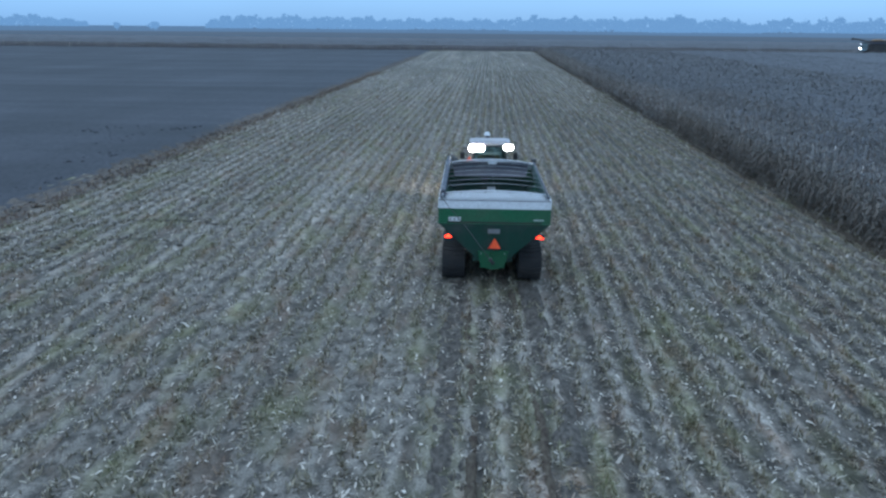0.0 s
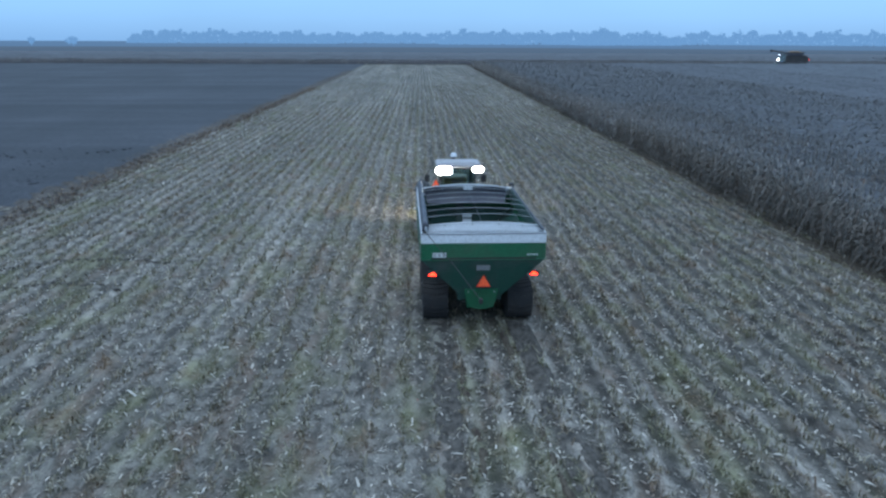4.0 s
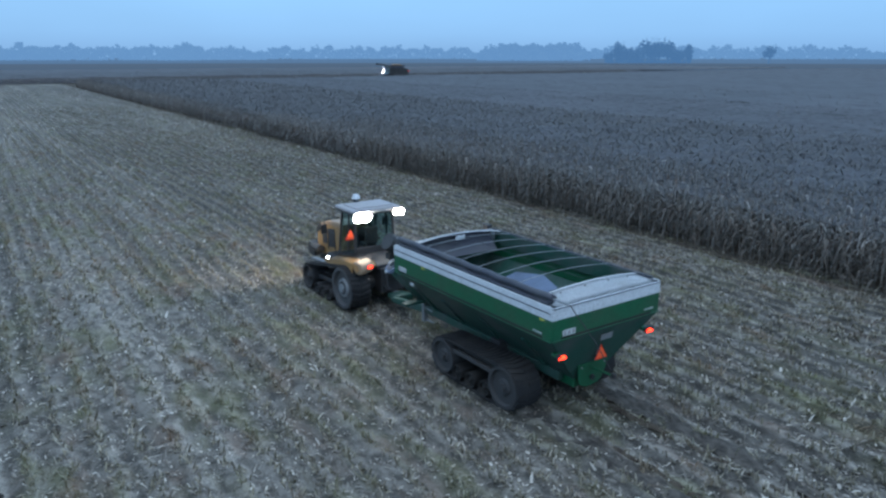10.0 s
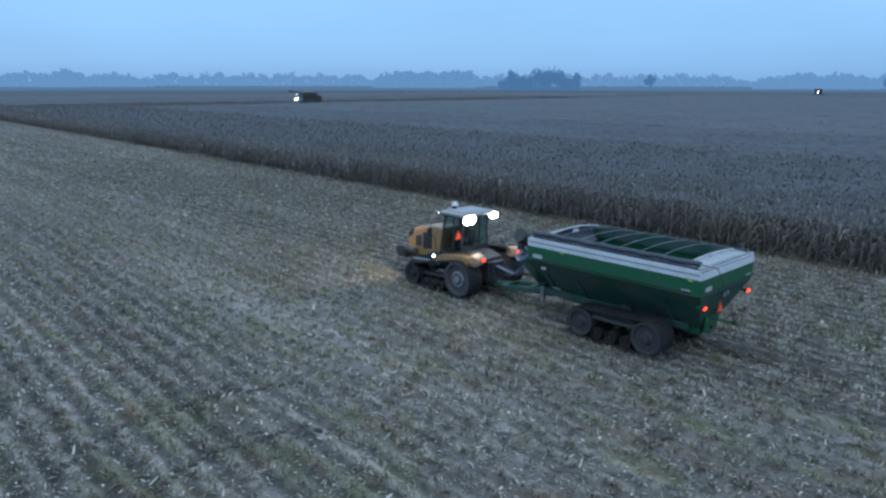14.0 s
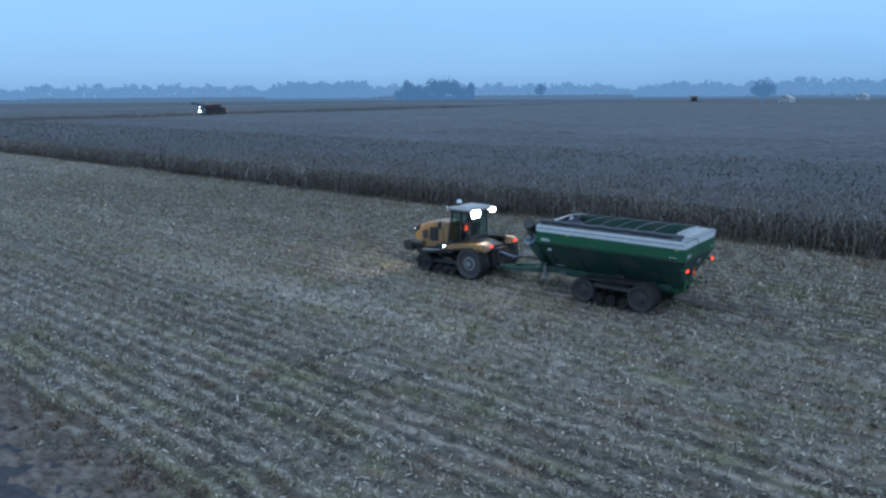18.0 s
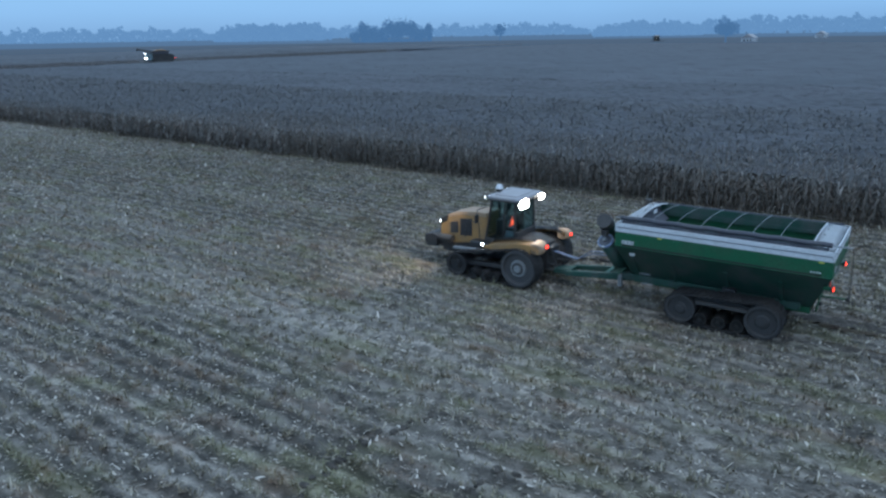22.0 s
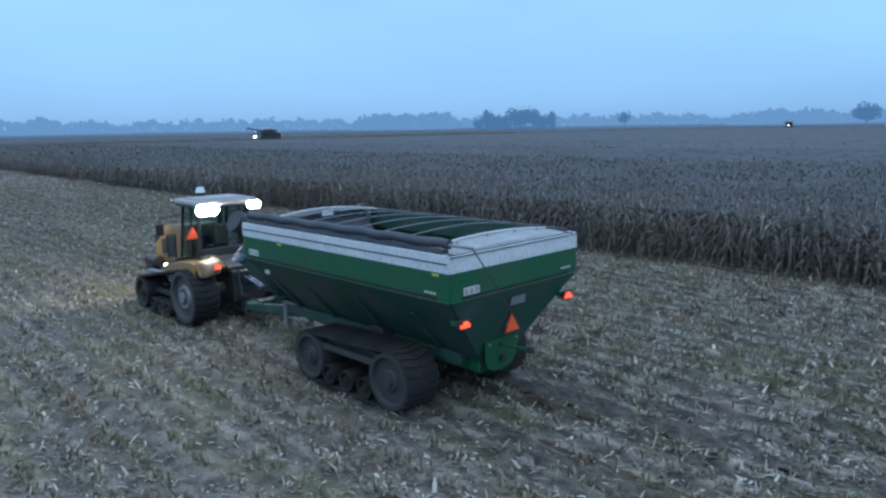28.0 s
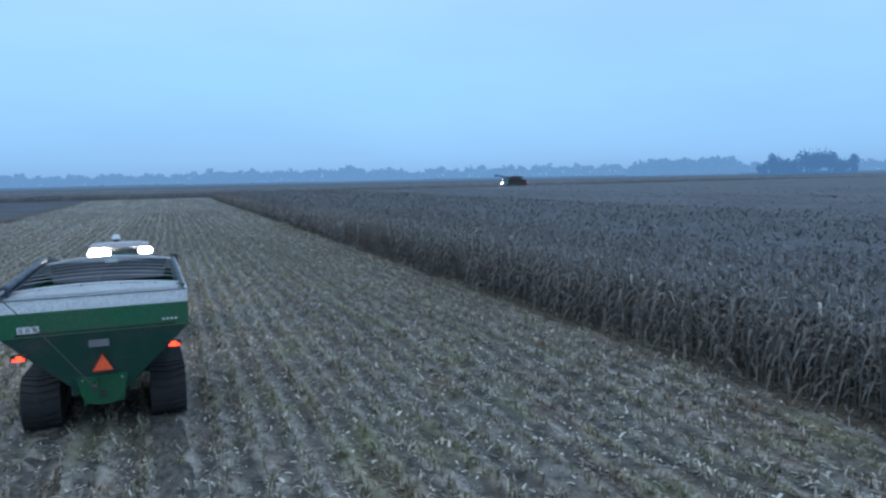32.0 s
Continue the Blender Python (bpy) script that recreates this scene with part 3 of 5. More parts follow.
def clumps(y0, y1, gap):
    """Torn stalk bases with ragged dry leaves, a fan of blades each, standing in the rows."""
    u, y = [a.ravel() for a in np.meshgrid(np.arange(-28, 21) * 0.76, np.arange(y0, y1, gap))]
    n = len(u)
    u, y = u + RNG.normal(0, 0.08, n), y + RNG.uniform(-0.4, 0.4, n) * gap
    keep = (RNG.uniform(0, 1, n) < 0.7 + 0.36 * soft_noise(u * 0.8, y * 0.4, 4, 66) + 0.12 * soft_noise(u, y, 1.4, 67)) & ~((np.abs(np.abs(u + LAND * y) - 1.32) < 0.5) & (y < 8) & ((y > -0.8) | (RNG.uniform(0, 1, n) < 0.45)))
    u, y = u[keep], y[keep]
    tall = np.repeat(RNG.uniform(0.6, 1.25, len(u)), 8)
    u, y = np.repeat(u, 8), np.repeat(y, 8)
    n = len(u)
    p = np.stack([u + LAND * y + RNG.normal(0, 0.05, n), y + RNG.normal(0, 0.06, n), rows_height(u, y) - 0.01], -1)
    v, f = strips(p, tall * RNG.uniform(0.12, 0.3, n), RNG.uniform(0.018, 0.05, n), RNG.uniform(0, 2 * np.pi, n), RNG.uniform(0.6, 1.5, n), RNG.uniform(0, 0.9, n))
    return sheet("stubble_clumps", v, f, M_CLUMP, "ragged clumps of cut corn stalks and dry leaves in rows", "stubble", "stuff")


clumps(-15, 36, 0.25)
clumps(36, 80, 0.5)


def stubs():
    us = np.arange(-28, 22) * 0.76
    ys = np.arange(-16, 110, 0.21)
    u, y = [a.ravel() for a in np.meshgrid(us, ys)]
    n = len(u)
    u, y = u + RNG.normal(0, 0.05, n), y + RNG.uniform(-0.08, 0.08, n)
    apart = (u + LAND * y > 2.6) & (u + LAND * y < 9.0) & (y > -7) & (y < 1)
    keep = ~apart & (RNG.uniform(0, 1, n) < np.clip(1.3 * swath(u), 0, 0.85) * np.clip((110 - y) / 70, 0, 1)) & ~((np.abs(np.abs(u + LAND * y) - 1.32) < 0.5) & (y < 6) & ((y > -0.8) | (RNG.uniform(0, 1, n) < 0.45)))
    u, y = u[keep], y[keep]
    n = len(u)
    h = RNG.uniform(0.06, 0.2, n)
    lean = RNG.normal(0, 0.07, (n, 2))
    r = RNG.uniform(0.012, 0.024, n)
    v = np.empty((n, 6, 3))
    z = rows_height(u, y)
    for k in range(3):
        a = 2 * np.pi * k / 3
        v[:, k] = np.stack([u + LAND * y + r * np.cos(a), y + r * np.sin(a), z - 0.02], -1)
        v[:, k + 3] = v[:, k] + np.stack([lean[:, 0], lean[:, 1], h + 0.02], -1)
    b = (np.arange(n) * 6)[:, None]
    quads = np.concatenate([b + [0, 1, 4, 3], b + [1, 2, 5, 4], b + [2, 0, 3, 5]]).tolist()
    tops = (b + [3, 4, 5]).tolist()
    return sheet("corn_stubs", v.reshape(-1, 3), quads + tops, M_STUB, "short cut corn stalks standing in rows", "stubble", "stuff")


stubs()


def single_stubs(field):
    """The stalk ends that are passed nearest, one by one."""
    kinds = []
    for k in range(6):
        rng = random.Random(300 + k)
        top = Vector((rng.gauss(0, 0.03), rng.gauss(0, 0.03), rng.uniform(0.09, 0.2)))
        bm = hose([(0, 0, -0.03), tuple(top * 0.6), tuple(top)], rng.uniform(0.012, 0.022), 6)
        me = bpy.data.meshes.new("corn_stub")
        bm.to_mesh(me)
        bm.free()
        me.materials.append(M_STUB)
        kinds.append(me)
    rng = random.Random(311)
    for r in range(4, 12):
        yy = -7.0
        while yy < 1.0:
            x = r * 0.76 + rng.gauss(0, 0.05)
            if rng.random() < 0.85:
                ob = new("corn_stub", kinds[rng.randrange(6)])
                ob.parent = field
                z = float(rows_height(np.array([x]), np.array([yy]))[0])
                ob.matrix_basis = pose(x + LAND * yy, yy, z, rz=rng.uniform(0, 360))
            yy += rng.uniform(0.16, 0.3)


single_stubs(bpy.data.objects["stubble_field"])


def margin_weeds(n):
    """Dead weeds and torn stalks along the edge of the bare field."""
    y = RNG.uniform(-20, 120, n)
    u = EDGE_L + 0.9 + RNG.normal(0, 0.55, n)
    keep = RNG.uniform(0, 1, n) < 0.5 + 0.6 * soft_noise(u, y, 1.8, 95)
    u, y = np.repeat(u[keep], 6), np.repeat(y[keep], 6)
    n = len(u)
    p = np.stack([u + LAND * y + RNG.normal(0, 0.05, n), y + RNG.normal(0, 0.06, n), 0.08 + 0 * u], -1)
    v, f = strips(p, RNG.uniform(0.1, 0.3, n), RNG.uniform(0.02, 0.05, n), RNG.uniform(0, 2 * np.pi, n), RNG.uniform(0.3, 1.4, n), RNG.uniform(0, 0.8, n))
    return sheet("margin_weeds", v, f, M_WEED, "brown dead weeds and torn stalks along the field edge", "weeds", "stuff")


margin_weeds(5200)


def clods(name, places, label, size=0.3, flat=0.32, mat=M_RUT):
    """Lumps of dark torn-up soil, joined."""
    rng = random.Random(len(places))
    vs, fs = [], []
    for x, y in places:
        rx, ry, h = size * rng.uniform(0.5, 1.25), size * rng.uniform(0.5, 1.25), size * flat * rng.uniform(0.6, 1.3)
        z = float(rows_height(np.array([x - LAND * y]), np.array([y]))[0])
        k, a0 = len(vs), rng.uniform(0, 6)
        for q, up in ((1.0, -0.04), (0.72, h * 0.75), (0.3, h)):
            for j in range(7):
                a = a0 + 2 * math.pi * j / 7
                w = q * rng.uniform(0.75, 1.2)
                vs.append((x + rx * w * math.cos(a), y + ry * w * math.sin(a), z + up * rng.uniform(0.8, 1.15)))
        for row in (0, 7):
            fs += [(k + row + j, k + row + (j + 1) % 7, k + row + 7 + (j + 1) % 7, k + row + 7 + j) for j in range(7)]
        fs.append(tuple(range(k + 14, k + 21)))
    return sheet(name, vs, fs, mat, label, "soil clods", "stuff")


def turning_mark(centre, radius, start, stop, seed):
    """The torn-up rut that a turning machine left: clods strewn along an arc."""
    rng = random.Random(seed)
    places = []
    a = start
    while a < stop:
        for _ in range(2 if math.sin(a * 31 + seed) + math.sin(a * 73) > 0.1 else 1):
            r = radius + rng.gauss(0, 0.13)
            places.append((centre[0] + r * math.cos(radians(a)), centre[1] + r * math.sin(radians(a))))
        a += math.degrees(0.3 / radius)
    return clods("turning_mark", places, "dark torn-up rut curving across the stubble", 0.17, 0.28)


turning_mark((-14.6, 2.4), 6.25, 58, 166, 3)
turning_mark((-14.8, 2.2), 3.3, 50, 175, 8)
rng = random.Random(56)
clods("soil_clods", [(EDGE_L + 0.3 + LAND * q + rng.gauss(0, 0.35), q) for q in [rng.uniform(-15, 70) for _ in range(420)]], "dark clods of torn soil along the field edge", 0.22, 0.5)
clods("soil_clods", [(rng.uniform(-34, -24.2), rng.uniform(-12, 40)) for _ in range(1500)], "crumbled clods lying on the bare field", 0.15, 0.35, M_BARE)


# ---------------------------------------------------------------- standing corn
def corn_plants(name, x, y, label, leaves=7, tall=2.3):
    """Dry corn plants, joined: a stalk, drooping leaves, an ear and a tassel each."""
    n = len(x)
    h = tall * RNG.uniform(0.86, 1.12, n)
    lean = RNG.normal(0, 0.09, (n, 2))
    vs, fs, at = [], [], 0
    # stalks
    v = np.empty((n, 6, 3))
    for k in range(3):
        a = 2 * np.pi * k / 3
        v[:, k] = np.stack([x + 0.016 * np.cos(a), y + 0.016 * np.sin(a), 0 * x], -1)
        v[:, k + 3] = np.stack([x + lean[:, 0] + 0.008 * np.cos(a), y + lean[:, 1] + 0.008 * np.sin(a), h], -1)
    b = (np.arange(n) * 6)[:, None]
    vs.append(v.reshape(-1, 3))
    fs.append(np.concatenate([b + [0, 1, 4, 3], b + [1, 2, 5, 4], b + [2, 0, 3, 5]]))
    at += n * 6
    plane = RNG.uniform(0, np.pi, n)
    for k in range(leaves + 3):
        if k < leaves:
            u = 0.22 + 0.7 * k / leaves + RNG.uniform(-0.05, 0.05, n)
            long, wide = RNG.uniform(0.45, 0.85, n), RNG.uniform(0.05, 0.1, n)
            yaw = plane + np.pi * (k % 2) + RNG.normal(0, 0.5, n)
            rise, bend = RNG.uniform(0.3, 1.1, n), RNG.uniform(0.6, 1.7, n)
        elif k == leaves:  # ear
            u = np.full(n, 0.45) + RNG.uniform(-0.06, 0.06, n)
            long, wide = np.full(n, 0.28), np.full(n, 0.075)
            yaw, rise, bend = plane + 0.6, RNG.uniform(-1.2, 0.8, n), np.zeros(n)
        else:  # tassel
            u = np.full(n, 0.97)
            long, wide = RNG.uniform(0.18, 0.34, n), np.full(n, 0.03)
            yaw, rise, bend = plane + k * 2.0, RNG.uniform(0.6, 1.4, n), RNG.uniform(0, 0.3, n)
        p = np.stack([x + lean[:, 0] * u, y + lean[:, 1] * u, h * u], -1)
        v, f = strips(p, long, wide, yaw, rise, bend)
        vs.append(v)
        fs.append(f + at)
        at += len(v)
    return sheet(name, np.concatenate(vs), np.concatenate(fs), M_CORN, label, "corn", "stuff")


def row_places(rows, y0, y1, gap):
    r, y = [a.ravel() for a in np.meshgrid(np.asarray(rows), np.arange(y0, y1, gap))]
    n = len(r)
    keep = RNG.uniform(0, 1, n) < 0.92
    r, y = r[keep] + RNG.normal(0, 0.06, keep.sum()), y[keep] + RNG.uniform(-0.08, 0.08, keep.sum())
    return EDGE_R + r * 0.76 + LAND * y, y


x, y = row_places([0], 44, 70, 0.19)
x1, y1 = row_places([0], -22, -10, 0.19)
x2, y2 = row_places(range(1, 5), -22, 70, 0.19)
x, y = np.concatenate([x, x1, x2]), np.concatenate([y, y1, y2])
corn_plants("standing_corn", x, y, "tall dry brown standing corn along the cut edge", 8)
x, y = row_places(range(5, 14), -22, 60, 0.26)
corn_plants("standing_corn", x, y, "dry brown standing corn behind the cut edge", 6)
x, y = row_places(range(0, 4), 70, END, 0.3)
corn_plants("standing_corn", x, y, "dry brown standing corn far along the cut edge", 6)
y, x = row_places(range(0, 3), -300, 300, 0.4)
corn_plants("standing_corn", y * 0 + x, LANE + (y - EDGE_R - LAND * x) * 1.3, "dry brown standing corn across the end of the field", 5)
y, x = row_places(range(0, 3), 21, 260, 0.5)
corn_plants("standing_corn", x, END - 0.4 - (y - EDGE_R - LAND * x), "dry brown standing corn at the lane's edge", 5)

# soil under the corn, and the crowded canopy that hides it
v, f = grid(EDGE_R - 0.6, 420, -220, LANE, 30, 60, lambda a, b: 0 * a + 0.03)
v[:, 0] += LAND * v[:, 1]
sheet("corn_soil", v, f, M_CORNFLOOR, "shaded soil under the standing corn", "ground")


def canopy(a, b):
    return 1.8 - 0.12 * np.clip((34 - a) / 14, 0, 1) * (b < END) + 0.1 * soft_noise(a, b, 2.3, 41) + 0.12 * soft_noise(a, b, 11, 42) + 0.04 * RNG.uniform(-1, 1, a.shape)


def canopy_block(name, x0, x1, y0, y1, nx, ny, slant=True):
    v, f = grid(x0, x1, y0, y1, nx, ny, canopy)
    v[v[:, 1] < y0 + 0.01, 2] = 0.1
    if slant:
        v[:, 0] += LAND * v[:, 1]
    return sheet(name, v, f, M_CANOPY, "dense tops of a dry standing corn field", "corn field", "stuff")


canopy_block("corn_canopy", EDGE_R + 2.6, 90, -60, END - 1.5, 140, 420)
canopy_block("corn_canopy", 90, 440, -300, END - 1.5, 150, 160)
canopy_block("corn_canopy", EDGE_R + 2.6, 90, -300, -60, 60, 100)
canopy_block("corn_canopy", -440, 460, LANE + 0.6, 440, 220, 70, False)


def corn_tops(name, n, x0, x1, y0, y1, size, slant=True):
    p = np.stack([RNG.uniform(x0, x1, n), RNG.uniform(y0, y1, n), RNG.uniform(1.6, 2.1, n)], -1)
    if slant:
        p[:, 0] += LAND * p[:, 1]
    v, f = strips(p, size * RNG.uniform(0.6, 1.3, n), size * RNG.uniform(0.1, 0.2, n), RNG.uniform(0, 2 * np.pi, n), RNG.uniform(-0.2, 0.9, n), RNG.uniform(0, 0.8, n))
    return sheet(name, v, f, M_CORNTOP, "dry corn leaves and tassels at the top of the crop", "corn", "stuff")


corn_tops("corn_tops", 62000, EDGE_R + 0.6, 55, -30, 110, 0.6)
corn_tops("corn_tops", 12000, 55, 130, -40, END - 2, 0.6)
corn_tops("corn_tops", 22000, EDGE_R + 3, 55, 110, END - 2, 0.8)
corn_tops("corn_tops", 15000, -260, 330, LANE + 4, 330, 1.0, False)


# the plants of the outermost row, one by one
def blade(p, long, wide, yaw, rise, bend, segments=4):
    """A drooping leaf with a folded midrib."""
    bm = bmesh.new()
    d, q = Vector((math.cos(yaw), math.sin(yaw), 0)), Vector((-math.sin(yaw), math.cos(yaw), 0))
    rows = []
    for k in range(segments + 1):
        u = k / segments
        c = Vector(p) + d * (long * u * math.cos(rise)) + Vector((0, 0, long * u * math.sin(rise) - bend * long * u * u))
        w = wide * (0.5 + 0.5 * math.sin(math.pi * min(1, u + 0.25))) * (1 - 0.75 * u) * 0.7
        rows.append([bm.verts.new(c + q * w * a + Vector((0, 0, 0.25 * w * abs(a)))) for a in (-1, 0, 1)])
    for a, b in zip(rows, rows[1:]):
        for k in (0, 1):
            bm.faces.new((a[k], a[k + 1], b[k + 1], b[k]))
    return bm


def corn_plant(seed):
    rng = random.Random(seed)
    t = thing("corn_plant", (0, 0, 0), "tall dry brown corn plant at the cut edge", "corn plant", "corn plants along the cut edge")
    h = rng.uniform(2.0, 2.5)
    lean = (rng.gauss(0, 0.08), rng.gauss(0, 0.08))

    def on(u):
        return lean[0] * u, lean[1] * u, h * u

    part("stalk", hose([(0, 0, -0.05), on(0.4), on(0.75), on(1.0)], 0.014, 5), M_CORN, t)
    plane = rng.uniform(0, math.pi)
    for k in range(8):
        yaw = plane + math.pi * (k % 2) + rng.gauss(0, 0.4)
        part("leaf", blade(on(0.2 + 0.09 * k), rng.uniform(0.45, 0.85), rng.uniform(0.06, 0.1), yaw, rng.uniform(0.3, 1.1), rng.uniform(0.6, 1.8)), M_CORN, t)
    x, y, z = on(0.45)
    a = plane + 0.7
    part("ear", rod((x, y, z), (x + 0.12 * math.cos(a), y + 0.12 * math.sin(a), z + rng.uniform(-0.22, 0.12)), 0.03, 0.018, 7), M_CORN, t)
    bm = bmesh.new()
    x, y, z = on(0.98)
    for k in range(5):
        rod((x, y, z), (x + 0.12 * math.cos(k * 1.3), y + 0.12 * math.sin(k * 1.3), z + 0.25), 0.006, 0.003, 4, bm)
    part("tassel", bm, M_CORN, t)
    return t


kinds = [corn_plant(100 + k) for k in range(9)]
rng = random.Random(77)
step = 0
yy = -10.0
while yy < 44.0:
    m = pose(EDGE_R + LAND * yy + rng.gauss(0, 0.07), yy, 0.03, 0, 0, rng.uniform(0, 360))
    if step < 9:
        kinds[step].matrix_basis = m
    else:
        copy_thing(kinds[rng.randrange(9)], m)
    step += 1
    yy += rng.uniform(0.14, 0.26)
# a few stalks that lean out over the stubble
for yy, lean in ((-2.3, 34), (5.6, 26), (13.5, 40), (21.0, 30), (30.0, 36)):
    copy_thing(kinds[rng.randrange(9)], pose(EDGE_R + LAND * yy - 0.15, yy, 0.03, rng.uniform(-12, 12), -lean, 0))

# ---------------------------------------------------------------- grain cart
W, BACK, FRONT = 1.83, 0.0, 6.86
Z_LOW, Z_SEAM, Z_BAND, Z_TOP = 0.78, 2.5, 2.98, 3.28
cart = thing("grain_cart", (0, 3.1, 0), "green and white tracked grain cart hitched behind the tractor", "grain cart")


def cart_box():
    g = M_GREEN_LOW
    # sloping hopper sheets, each with its thickness
    low = {"l": -0.42, "r": 0.42, "b": 0.62, "f": 6.6}
    t = 0.02
    part("hopper_side", slab([(-W, BACK, Z_SEAM), (low["l"], low["b"], Z_LOW + 0.2), (low["l"], low["f"], Z_LOW + 0.2), (-W, FRONT, Z_SEAM)], t), g, cart)
    part("hopper_side", slab([(W, FRONT, Z_SEAM), (low["r"], low["f"], Z_LOW + 0.2), (low["r"], low["b"], Z_LOW + 0.2), (W, BACK, Z_SEAM)], t), g, cart)
    part("hopper_back", slab([(-W, BACK, Z_SEAM), (W, BACK, Z_SEAM), (0.42, low["b"], Z_LOW + 0.2), (-0.42, low["b"], Z_LOW + 0.2)], t), g, cart)
    # round-bottomed cover plate over the rear of the sump
    rim = [(-0.52, 1.42), (0.52, 1.42), (0.45, 1.05)] + [(0.42 * math.cos(radians(a)), 0.98 - 0.24 * math.sin(radians(a))) for a in range(10, 171, 20)] + [(-0.45, 1.05)]
    cover = part("rear_cover", slab([(x, 0.38 + (1.42 - z) * 0.12, z) for x, z in rim], -0.03), M_GREEN, cart, "green round-bottomed cover plate")
    part("drive_shaft_boss", rod((0, 0.36, 1.0), (0, 0.46, 1.0), 0.07, n=12), M_BLACK, cover)
    for x in (-0.4, 0.4):
        part("bolt", rod((x, 0.36, 1.34), (x, 0.42, 1.34), 0.025, n=8), M_STEEL, cover)
    part("hopper_front", slab([(W, FRONT, Z_SEAM), (-W, FRONT, Z_SEAM), (-0.42, low["f"], Z_LOW + 0.2), (0.42, low["f"], Z_LOW + 0.2)], t), g, cart)
    part("hopper_sump", box(-0.42, 0.42, 0.62, 6.6, Z_LOW - 0.05, Z_LOW + 0.2, 0.02), M_GREEN, cart)
    # green upper panels
    part("side_panel", box(-W - 0.01, -W + 0.03, BACK, FRONT, Z_SEAM, Z_BAND, 0.006), M_GREEN, cart)
    part("side_panel", box(W - 0.03, W + 0.01, BACK, FRONT, Z_SEAM, Z_BAND, 0.006), M_GREEN, cart)
    part("back_panel", box(-W + 0.03, W - 0.03, BACK - 0.01, BACK + 0.03, Z_SEAM, Z_BAND, 0.006), M_GREEN, cart)
    part("front_panel", box(-W + 0.03, W - 0.03, FRONT - 0.03, FRONT + 0.01, Z_SEAM, Z_BAND, 0.006), M_GREEN, cart)
    # lower edge: black stripe and a folded lip below it
    for s in (-1, 1):
        xs = sorted((s * (W + 0.012), s * (W + 0.022)))
        part("stripe", box(*xs, 0.3, FRONT - 0.25, Z_SEAM - 0.005, Z_SEAM + 0.045), M_DARKLINE, cart)
        part("lip", box(*sorted((s * (W - 0.02), s * (W + 0.035))), BACK, FRONT, Z_SEAM - 0.035, Z_SEAM - 0.008, 0.006), M_GREEN, cart)
    part("stripe", box(-W + 0.28, W - 0.28, BACK - 0.022, BACK - 0.012, Z_SEAM - 0.005, Z_SEAM + 0.045), M_DARKLINE, cart)
    part("lip", box(-W + 0.02, W - 0.02, BACK - 0.035, BACK + 0.02, Z_SEAM - 0.035, Z_SEAM - 0.008, 0.006), M_GREEN, cart)
    # white sideboards with a rolled seam
    for s in (-1, 1):
        b = part("sideboard", box(*sorted((s * (W + 0.012), s * (W - 0.03))), BACK + 0.035, FRONT - 0.035, Z_BAND + 0.003, Z_TOP + 0.02, 0.008), M_WHITE, cart)
        part("seam", hose([(s * (W + 0.016), BACK + 0.05, Z_BAND + 0.17), (s * (W + 0.016), FRONT - 0.05, Z_BAND + 0.17)], 0.014, 6), M_TARP, b)
        part("joint_strap", box(*sorted((s * (W + 0.012), s * (W + 0.022))), 3.55, 3.68, Z_BAND + 0.01, Z_TOP), M_WHITE, b)
    b = part("back_board", box(-W - 0.012, W + 0.012, BACK - 0.012, BACK + 0.03, Z_BAND + 0.003, Z_TOP, 0.008), M_WHITE, cart)
    part("seam", hose([(-W, BACK - 0.016, Z_TOP - 0.015), (W, BACK - 0.016, Z_TOP - 0.015)], 0.014, 6), M_TARP, b)
    part("front_board", box(-W - 0.012, W + 0.012, FRONT - 0.03, FRONT + 0.012, Z_BAND + 0.003, Z_TOP, 0.008), M_WHITE, cart)


def arch_z(x, rise):
    return Z_TOP + 0.03 + rise * (1 - (x / W) ** 2)


def cap(y0, y1, rise, label):
    """An arched end cap that climbs from the end board to the first bow."""
    bm = bmesh.new()
    n, rows = 18, []
    for u in (0.0, 0.35, 0.7, 1.0):
        y = y0 + (y1 - y0) * u
        lift = math.sin(u * math.pi / 2)
        half = W - 0.02 - 0.12 * u
        rows.append([bm.verts.new((half * (2 * k / n - 1), y, Z_TOP + (arch_z(half * (2 * k / n - 1), rise) - Z_TOP) * lift)) for k in range(n + 1)])
    for a, b in zip(rows, rows[1:]):
        for k in range(n):
            bm.faces.new((a[k], a[k + 1], b[k + 1], b[k]))
    bmesh.ops.solidify(bm, geom=bm.faces[:], thickness=0.025)
    c = part("end_cap", bm, M_WHITE, cart, label, smooth=True)
    pts = [(1.7 * (2 * k / 16 - 1), y1, arch_z(1.7 * (2 * k / 16 - 1), rise) + 0.01) for k in range(17)]
    part("edge_bead", hose(pts, 0.02, 6), M_WHITE, c)
    for k in (-1.1, -0.3, 0.5, 1.2):
        part("bolt", rod((k, y0 + (y1 - y0) * 0.75, arch_z(k, rise) - 0.02), (k, y0 + (y1 - y0) * 0.75, arch_z(k, rise) + 0.02), 0.02, n=8), M_STEEL, c)


